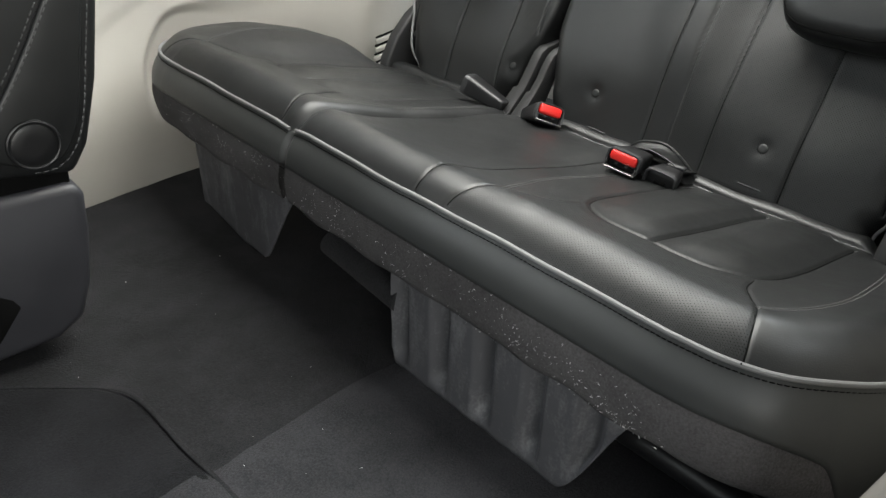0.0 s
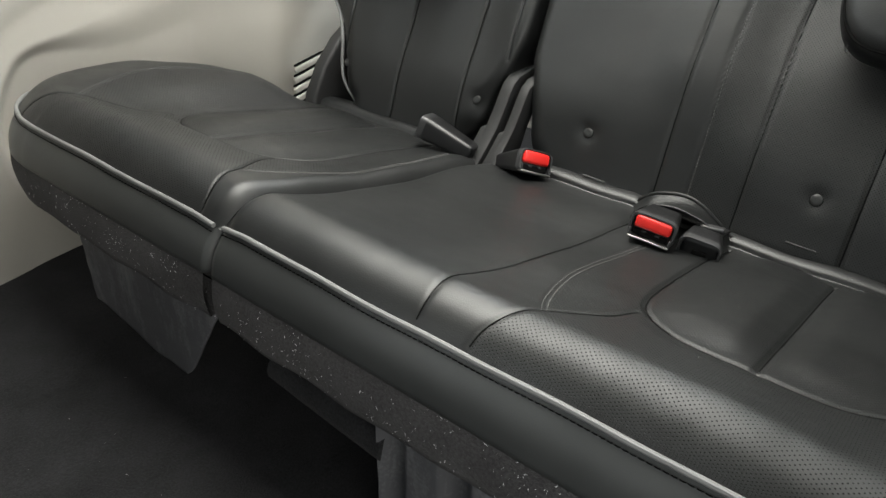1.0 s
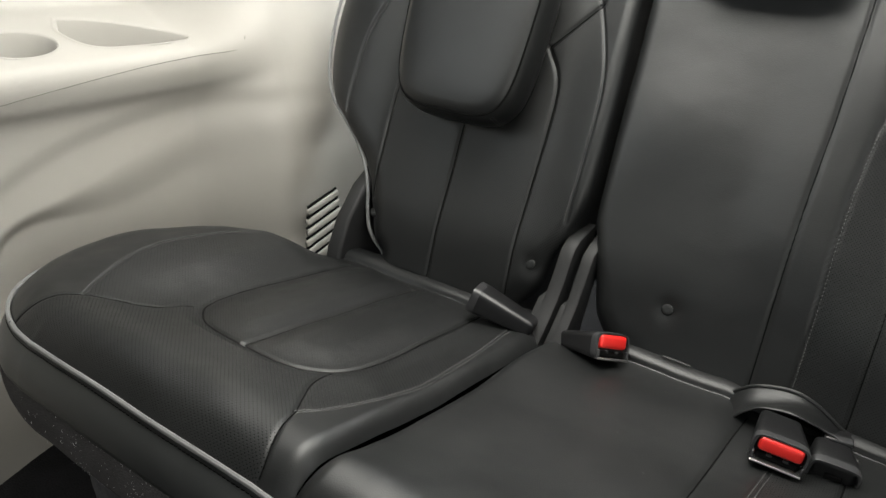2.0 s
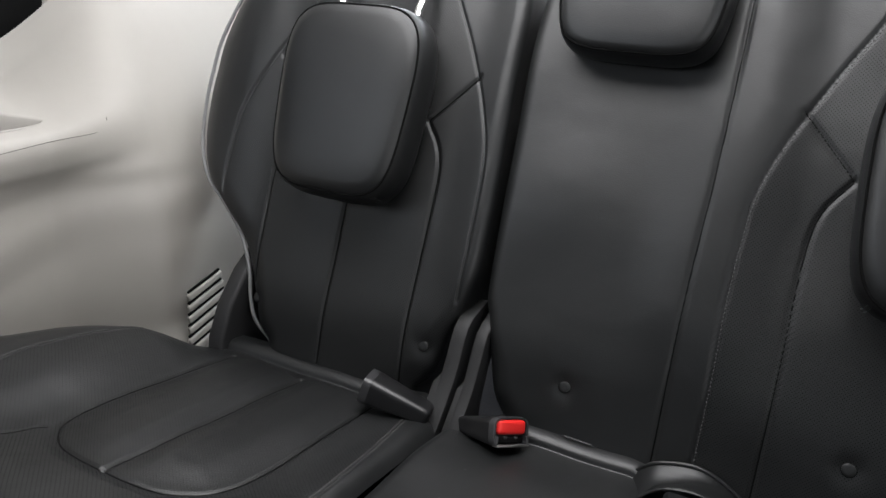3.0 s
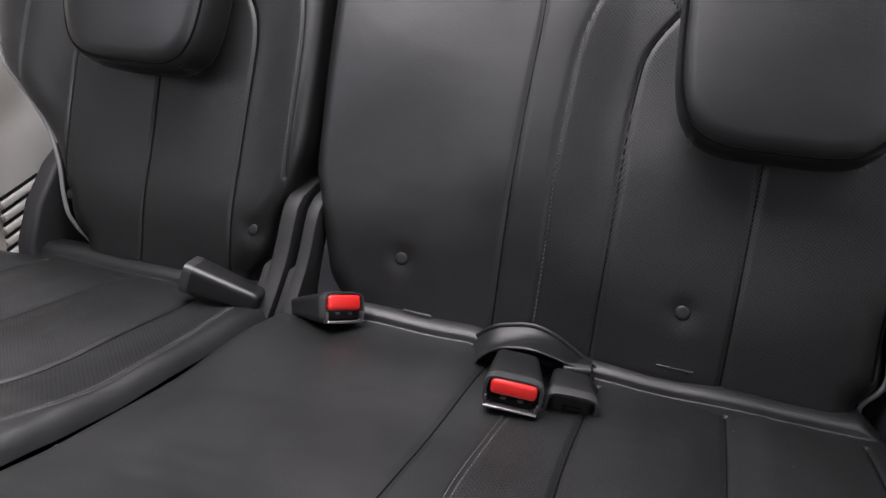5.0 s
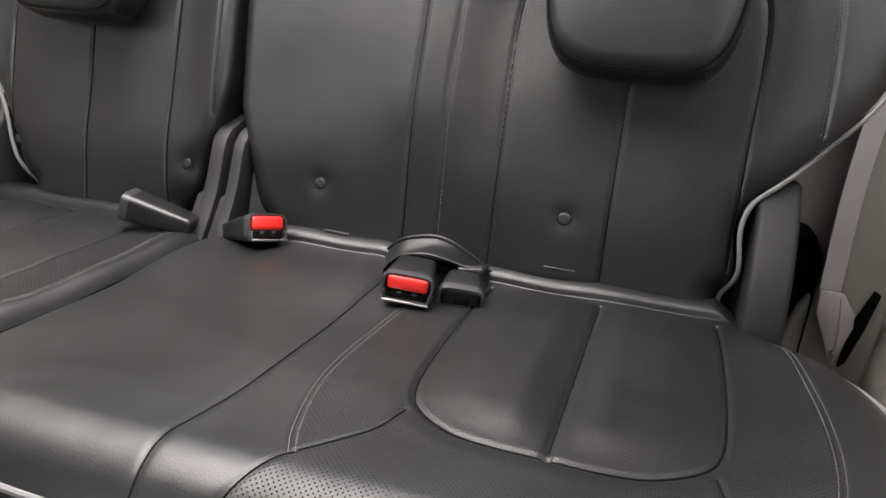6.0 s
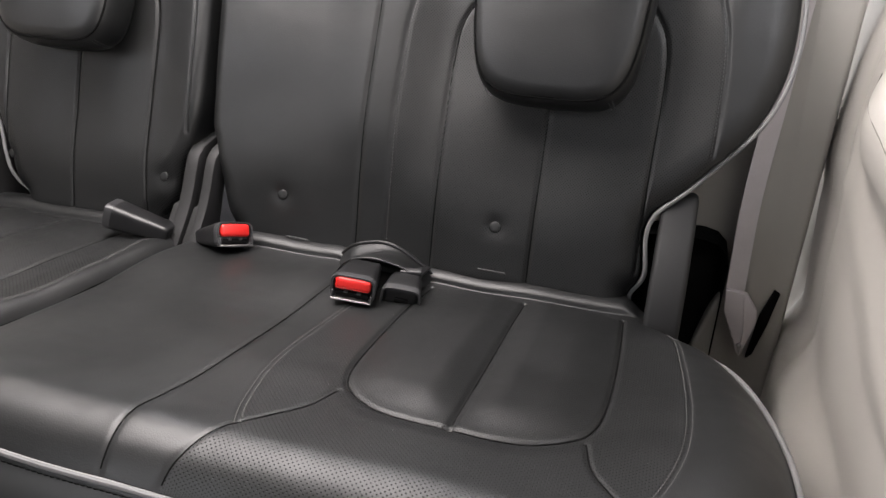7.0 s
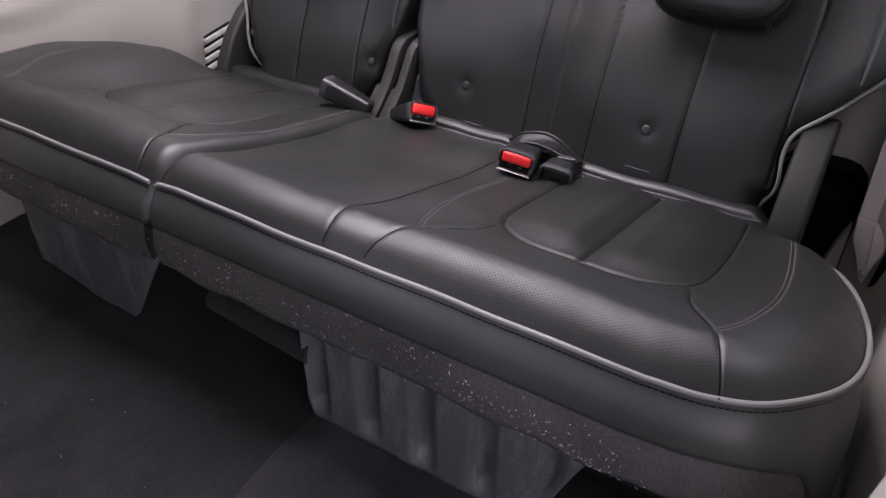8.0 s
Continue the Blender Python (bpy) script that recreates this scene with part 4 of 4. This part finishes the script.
PROFILE = curve_through([(-0.556, -0.01), (-0.560, 0.10), (-0.564, 0.25), (-0.566, 0.36), (-0.565, 0.43), (-0.553, 0.460), (-0.548, 0.485), (-0.553, 0.503), (-0.570, 0.514), (-0.62, 0.535), (-0.655, 0.550), (-0.680, 0.560), (-0.690, 0.578), (-0.698, 0.60)], 0.005)
PLAIN = curve_through([(-0.566, -0.01), (-0.570, 0.12), (-0.573, 0.30), (-0.577, 0.42), (-0.583, 0.50), (-0.593, 0.55), (-0.606, 0.60), (-0.63, 0.68), (-0.65, 0.74)], 0.005)
RECESS = curve_through([(0.06, 0.02), (0.030, 0.10), (0.018, 0.17), (0.022, 0.225), (0.048, 0.28), (0.085, 0.316), (0.16, 0.336), (0.25, 0.362), (0.33, 0.385), (0.45, 0.40), (0.60, 0.405), (0.75, 0.41)])
CREASE = curve_through([(-0.15, 0.25), (0.0, 0.335), (0.085, 0.385), (0.16, 0.415), (0.22, 0.428), (0.34, 0.445), (0.50, 0.447), (0.60, 0.438), (0.70, 0.42)])


def side_trim(name, mirror, label, y0, y1, housing, folds=(), tray_shift=0.0, cup=True):
    """A moulded side trim: lower panel with a sunken bay, an arm rest with a cup holder and a tray."""
    ob = thing(name, label, "side trim", kind="structure")
    ys = np.linspace(y0, y1, 330)
    n = 230
    idx = np.linspace(0, 1, n)
    take = lambda prof: np.stack([np.interp(idx, np.linspace(0, 1, len(prof)), prof[:, k]) for k in (0, 1)], 1)
    a, b = take(PROFILE), take(PLAIN)
    w = smooth(0.37, 0.56, ys)[:, None, None]
    S = a[None] * (1 - w) + b[None] * w
    X, Z = S[..., 0].copy(), S[..., 1].copy()
    Y = np.repeat(ys[:, None], n, 1)
    q = np.stack([Y.ravel(), Z.ravel()], 1)
    ring = np.vstack([RECESS, [(0.75, 0.02)]])
    sunk = inside(q, ring)
    d = gap_to(q, RECESS)
    X -= (smooth(0.10, 0.20, q[:, 1]) * np.where(sunk, 0.010 + 0.030 * (1 - smooth(0.0, 0.36, q[:, 1])), 0.0) * smooth(0, 1, d / (0.022 + 0.05 * smooth(0.10, 0.28, q[:, 0])))).reshape(X.shape)
    above = (q[:, 1] > np.interp(q[:, 0], CREASE[:, 0], CREASE[:, 1])).reshape(X.shape)
    dc = gap_to(q, CREASE).reshape(X.shape)
    X += np.where(~above & (Z < 0.5), -0.0042 * smooth(0, 0.030, dc) * (1 - smooth(0.03, 0.12, dc)) * (1 - smooth(0.45, 0.65, Y)), 0)
    # the rear wheel housing comes inwards
    X += housing * smooth(0.37, 0.51, Y) * (1 - 0.55 * smooth(0.30, 0.62, Z)) * smooth(-0.02, 0.05, Z)
    X += 0.075 * (1 - smooth(-0.22, 0.12, Y)) * (1 - smooth(0.1, 0.4, Z)) + 0.012 * (1 - smooth(0.0, 0.3, Z)) * (1 - smooth(0.0, 0.3, Y))
    # folds that run down the pillar
    for line, deep, wide in folds:
        df = gap_to(q, curve_through(line)).reshape(X.shape)
        X += -deep * np.exp(-(df / wide) ** 2) + 0.6 * deep * np.exp(-((df - 2.6 * wide) / (1.3 * wide)) ** 2)
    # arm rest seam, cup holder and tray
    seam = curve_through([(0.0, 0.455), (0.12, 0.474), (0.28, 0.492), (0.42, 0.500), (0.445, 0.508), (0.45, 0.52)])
    ring_c = np.stack([-0.601 + 0.028 * np.cos(np.linspace(0, 2 * np.pi, 49)), 0.150 + 0.049 * np.sin(np.linspace(0, 2 * np.pi, 49))], 1)
    tri = np.array([(-0.648, 0.226), (-0.640, 0.27), (-0.618, 0.325), (-0.590, 0.376), (-0.579, 0.386), (-0.573, 0.36), (-0.573, 0.30), (-0.577, 0.252), (-0.592, 0.226), (-0.622, 0.214)])
    ring_t = curve_through(np.vstack([tri, tri[:1]]))
    centre = np.stack([(X[:-1, :-1] + X[1:, 1:]) / 2, (Y[:-1, :-1] + Y[1:, 1:]) / 2], -1).reshape(-1, 2)
    high = ((Z[:-1, :-1] + Z[1:, 1:]) / 2 > 0.495).ravel()
    ring_t = ring_t + np.array([0, tray_shift])
    pockets = [("tray_pocket", ring_t, 0.055)] + ([("cup_holder", ring_c, 0.085)] if cup else [])
    hole = (np.any([inside(centre, ring) for _, ring, _ in pockets], axis=0) & high).reshape(X.shape[0] - 1, -1)
    P = np.stack([X, Y, Z], -1)
    side = (lambda p: p) if mirror is None else (lambda p: np.concatenate([mirror - p[..., :1], p[..., 1:]], -1))
    sheet_mesh("trim_panel", side(P), BEIGE, ob, keep=~hole, normals=False)
    # A thin dark cord on the trim stands in for the seam's shade.
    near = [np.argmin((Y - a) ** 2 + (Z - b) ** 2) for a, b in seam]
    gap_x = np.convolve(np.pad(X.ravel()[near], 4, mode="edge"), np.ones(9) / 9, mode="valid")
    sweep("seam_shade", side(np.c_[gap_x, seam]), circle(0.0005, 6), SEAM_SHADE, ob)
    for name, ring, deep in pockets:
        mid = ring.mean(0)
        shelf = lambda p: 0.516 + 0.42 * (-0.575 - p[:, 0])
        levels = [(1.05, 0.0008), (1.0, 0.002), (0.97, -0.001), (0.965, -0.010), (0.955, -deep + 0.008), (0.90, -deep), (0.4, -deep - 0.001), (0.01, -deep - 0.001)]
        rims = [mid + (ring - mid) * k for k, _ in levels]
        sheet_mesh(name, side(np.array([np.c_[r, shelf(r) + z] for r, (_, z) in zip(rims, levels)])), BEIGE, ob, normals=False)
    return ob


left_trim = side_trim("wall_left", None, "moulded beige plastic side trim with cup holder and tray", -0.30, 0.80, 0.09)
right_trim = side_trim("wall_right", 0.228, "moulded beige plastic side trim with arm rest and belt slot", -0.09, 0.80, 0.0, [([(0.79, 0.60), (0.77, 0.54), (0.70, 0.424), (0.668, 0.30), (0.666, 0.22), (0.69, 0.10)], 0.007, 0.014), ([(0.60, 0.62), (0.56, 0.45), (0.545, 0.30), (0.56, 0.12)], 0.005, 0.014)], tray_shift=-0.105, cup=False)


def wall(name, label, boxes, mat):
    ob = thing(name, label, "wall", kind="structure")
    for n, size, at in boxes:
        part(n, rounded_box(size, 0.012, at=at), mat, ob)
    return ob


wall("wall_rear", "plain beige rear wall of the cabin", [("panel", (2.1, 0.04, 1.3), (0.15, 1.22, 0.60))], BEIGE)
wall("wall_front", "plain grey front of the cabin", [("panel", (2.1, 0.04, 1.3), (0.15, -2.4, 0.60))], GREY_PLASTIC)
wall("wall_left_upper", "plain beige upper side wall beside the window", [
    ("rear_pillar", (0.05, 0.80, 0.56), (-0.72, 0.82, 0.86)), ("front_pillar", (0.05, 0.18, 0.60), (-0.74, -0.20, 0.84)), ("roof_rail", (0.06, 3.2, 0.10), (-0.74, -0.60, 1.13)),
    ("door_trim", (0.06, 2.0, 0.62), (-0.66, -1.34, 0.30))], BEIGE)
wall("wall_right_upper", "plain beige upper side wall beside the door opening", [
    ("rear_pillar", (0.05, 1.3, 0.56), (0.97, 0.60, 0.88)), ("roof_rail", (0.06, 3.2, 0.10), (1.08, -0.60, 1.13)), ("front_pillar", (0.08, 0.7, 1.1), (1.10, -2.05, 0.60))], BEIGE)
ceiling = new("ceiling", bpy.data.meshes.new("ceiling"))
bm = rounded_box((2.1, 3.8, 0.04), 0.01, at=(0.15, -0.6, 1.22))
bm.to_mesh(ceiling.data)
bm.free()
ceiling.data.materials.append(HEADLINER)
tagged(ceiling, "dark taupe grey fabric headliner", "ceiling", kind="structure")

window = thing("window_1", "dark tinted side window above the arm rest", "window", kind="structure")
PANE = [(-0.36, 0.548), (0.0, 0.560), (0.20, 0.578), (0.36, 0.596), (0.44, 0.612), (0.485, 0.65), (0.50, 0.74), (0.46, 0.96), (-0.36, 0.96)]
part("pane", plate(PANE, "x", -0.730, -0.689, 0.004), BLACK, window, "dark tinted glass")

# vent louvres in the wheel housing beside the left backrest
vent = thing("vent_grille", "beige slotted vent in the side trim beside the seat", "vent")
VT = Matrix.Translation((-0.4835, 0.549, 0.222)) @ Matrix.Rotation(radians(1), 4, "Z") @ Matrix.Rotation(radians(13), 4, "X")
for i in range(6):
    # Black bar between the slats gives the open slot's shade by colour.
    bm = rounded_box((0.004, 0.098 - 0.005 * i, 0.0042), 0.0015, at=(0.004, 0.003 * i - 0.007, -0.062 + 0.0180 * i))
    bmesh.ops.transform(bm, matrix=VT, verts=bm.verts)
    part("slot", bm, BLACK, vent)
    bm = rounded_box((0.007, 0.102 - 0.005 * i, 0.0120), 0.003, at=(0.004, 0.003 * i - 0.007, -0.071 + 0.0180 * i))
    bmesh.ops.transform(bm, matrix=VT, verts=bm.verts)
    part("slat", bm, BEIGE, vent)

# ---- right rear corner: wheel housing trim, black block for its dark opening, belt and its anchor ----
housing = thing("wheel_housing", "beige corner trim behind the seat, a black block shades its opening", "trim", kind="structure")
# Solid black block: the shade inside the opening is given as colour.
part("opening_shade", rounded_box((0.125, 0.02, 0.26), 0.035, at=(0.655, 0.632, 0.128)), BLACK, housing)
part("inner_panel", rounded_box((0.20, 0.02, 0.30), 0.02, at=(0.67, 0.662, 0.270)), BEIGE, housing)
part("ledge", rounded_box((0.12, 0.06, 0.014), 0.005, at=(0.685, 0.675, 0.421)), BEIGE, housing)
EDGE = curve_through([(0.680, -0.02), (0.686, 0.06), (0.697, 0.125), (0.714, 0.180), (0.727, 0.225), (0.733, 0.290), (0.735, 0.36), (0.737, 0.50), (0.74, 0.66)], 0.02)
part("corner_trim", plate([tuple(q) for q in EDGE] + [(0.80, 0.66), (0.80, -0.02)], "y", 0.612, 0.650, 0.008, 3), BEIGE, housing)
# Black plate on the trim face, coloured as the shade in a slit.
part("slit_shade", plate([(0.786, 0.196), (0.779, 0.200), (0.768, 0.160), (0.763, 0.092), (0.770, 0.100), (0.780, 0.150)], "y", 0.606, 0.6135), BLACK, housing)
belt = thing("seat_belt", "grey webbing seat belt hanging from the pillar to its anchor", "seat belt")
flatb = [(-0.012, -0.001), (0.012, -0.001), (0.012, 0.001), (-0.012, 0.001)]
sweep("webbing", curve_through([(0.736, 0.600, 0.60), (0.731, 0.604, 0.45), (0.727, 0.603, 0.32), (0.7305, 0.598, 0.195)]), flatb, WEBBING, belt, ups=(0.25, -1, 0))
part("folded_end", plate([(0.718, 0.202), (0.745, 0.200), (0.760, 0.178), (0.763, 0.160), (0.757, 0.130), (0.752, 0.104), (0.746, 0.112), (0.734, 0.142), (0.721, 0.170)], "y", 0.586, 0.594, 0.002), WEBBING, belt, "folded webbing end")
sweep("fold_crease", curve_through([(0.742, 0.5858, 0.196), (0.749, 0.5852, 0.150), (0.751, 0.5858, 0.112)]), circle(0.0012, 6), WEBBING, belt, ups=(0, -1, 0))
part("anchor_bolt", disc(0.0035, 0.003, (0.7485, 0.584, 0.124), (0, -1, 0.2)), STEEL, belt)
hook = thing("coat_hook", "small beige plastic belt guide clip on the pillar", "clip")
part("clip", rounded_box((0.012, 0.03, 0.034), 0.005, at=(0.772, 0.640, 0.515)), BEIGE, hook)

# ---- second-row seat seen from behind ----
second = thing("second_row_seat", "black leather seat with a round side cap and grey base", "car seat")
SIDE = [(-0.506, 0.267), (-0.266, 0.245), (-0.246, 0.279), (-0.226, 0.356), (-0.212, 0.453), (-0.194, 0.588), (-0.172, 0.742), (-0.318, 0.756), (-0.405, 0.560), (-0.464, 0.384)]
part("backrest", plate(SIDE, "x", -0.515, -0.059, 0.010, 3), LEATHER, second)
BASE = [(-0.590, 0.022), (-0.388, 0.020), (-0.317, 0.027), (-0.284, 0.050), (-0.269, 0.097), (-0.261, 0.164), (-0.260, 0.217), (-0.269, 0.235), (-0.601, 0.225)]
part("base_shield", plate(BASE, "x", -0.505, -0.053, 0.012, 3), BASE_GREY, second, "dark grey plastic base shield")
# Black plate just proud of the shield, painted as a shaded handle recess.
part("recess_shade", plate([(-0.437, 0.042), (-0.385, 0.049), (-0.355, 0.090), (-0.362, 0.103), (-0.388, 0.121), (-0.442, 0.134)], "x", -0.059, -0.0515, 0.002), BLACK, second)
part("side_cap", disc(0.0235, 0.002, (-0.0535, -0.307, 0.291), (1, 0, 0), n=32, dome=0.0), PLASTIC, second, "round black plastic hinge cap")
ringa = np.linspace(0, 2 * np.pi, 65)
sweep("cap_ring", np.c_[np.full(65, -0.0525), -0.307 + 0.0275 * np.cos(ringa), 0.291 + 0.0275 * np.sin(ringa)], circle(0.0022, 8), PLASTIC, second, ups=(1, 0, 0), capped=False)
INNER = curve_through([(-0.250, 0.490), (-0.273, 0.448), (-0.302, 0.394), (-0.330, 0.348), (-0.350, 0.318), (-0.352, 0.290)], 0.012)
OUTER = curve_through([(-0.345, 0.274), (-0.311, 0.262), (-0.282, 0.266), (-0.263, 0.290), (-0.252, 0.326), (-0.242, 0.384), (-0.232, 0.445), (-0.224, 0.490)], 0.012)
part("side_panel", plate([tuple(q) for q in np.vstack([INNER, OUTER])], "x", -0.062, -0.0535, 0.004, 3), LEATHER, second, "raised grey-black leather side panel")
for edge, side in ((INNER, -1), (INNER, 1), (OUTER[3:], -1), (OUTER[3:], 1)):
    tan = np.gradient(edge, axis=0)
    off = np.stack([tan[:, 1], -tan[:, 0]], 1) / np.linalg.norm(tan, axis=1, keepdims=True) * 0.0045 * side
    q = edge + off
    stitches("stitching", [np.c_[np.full(len(q), -0.0534 if (side < 0) == (edge is INNER) else -0.0586), q]], (1, 0, 0), DARK_THREAD, second, long=0.006, gap=0.003, wide=0.0016)
# Black box fills the gap over the base and supplies its shade.
part("gap_shade", rounded_box((0.40, 0.20, 0.030), 0.004, at=(-0.265, -0.372, 0.243)), BLACK, second)

# ---- lint and crumbs ----
rng = random.Random(11)
lint = thing("lint", "white lint and crumbs clinging to felt, leather and carpet", "lint", kind="stuff")
verts, faces = [], []


def fleck(p, n, size):
    n = Vector(n).normalized()
    a = n.orthogonal().normalized()
    a.rotate(Matrix.Rotation(rng.uniform(0, 6.28), 3, n))
    b = n.cross(a)
    l, w = size * rng.uniform(0.7, 2.6), size * rng.uniform(0.18, 0.42)
    i = len(verts)
    p = Vector(p)
    verts.extend([p - a * l - n * 0.0003, p + b * w, p + a * l - n * 0.0003, p - b * w, p + n * w])
    faces.extend([(i, i + 1, i + 4), (i + 1, i + 2, i + 4), (i + 2, i + 3, i + 4), (i + 3, i, i + 4)])


knots = [(rng.uniform(-0.33, 0.60), rng.random()) for _ in range(46)]
for i in range(760):
    if i % 3:
        kx, ks = rng.choice(knots)
        x, s = kx + rng.gauss(0, 0.018), min(max(ks + rng.gauss(0, 0.16), 0.02), 0.98)
    else:
        x, s = rng.uniform(-0.34, 0.62), rng.random() ** 0.8
    if x < -0.18 and i % 2:
        continue
    front_y = (L_FRONT if x < -0.005 else R_FRONT) - 0.019 - 0.004 * math.sin(math.pi * s) + 0.004 * s
    fleck((x, front_y - 0.0016, 0.233 - 0.055 * s), (0, -1, 0.1), rng.choice((0.0004, 0.0005, 0.0007, 0.0010)))
for _ in range(34):
    x, y = rng.uniform(0.03, 0.70), rng.uniform(0.05, 0.42)
    z = float(r_height(np.array([[x, y]]))[0])
    fleck((x, y, z + 0.0005), (0, 0.19, 1), rng.choice((0.0003, 0.0004, 0.0005)))
for _ in range(60):
    fleck((rng.uniform(-0.3, 0.6), rng.uniform(-0.45, -0.02), 0.002), (0, 0, 1), rng.choice((0.0005, 0.0008)))
me = bpy.data.meshes.new("flecks")
me.from_pydata([tuple(v) for v in verts], [], faces)
link_mesh("flecks", me, LINT, lint)

guide = thing("belt_guide", "small black plastic belt guide beside the backrest", "belt guide")
gp = on_back(0.742, 0.372, -0.03)
part("clip", rounded_box((0.030, 0.018, 0.012), 0.004, at=gp, turn=Matrix.Rotation(radians(-25), 4, "Y")), PLASTIC, guide)
part("hook", rounded_box((0.008, 0.012, 0.028), 0.003, at=gp + np.array([-0.010, 0, -0.012])), PLASTIC, guide)
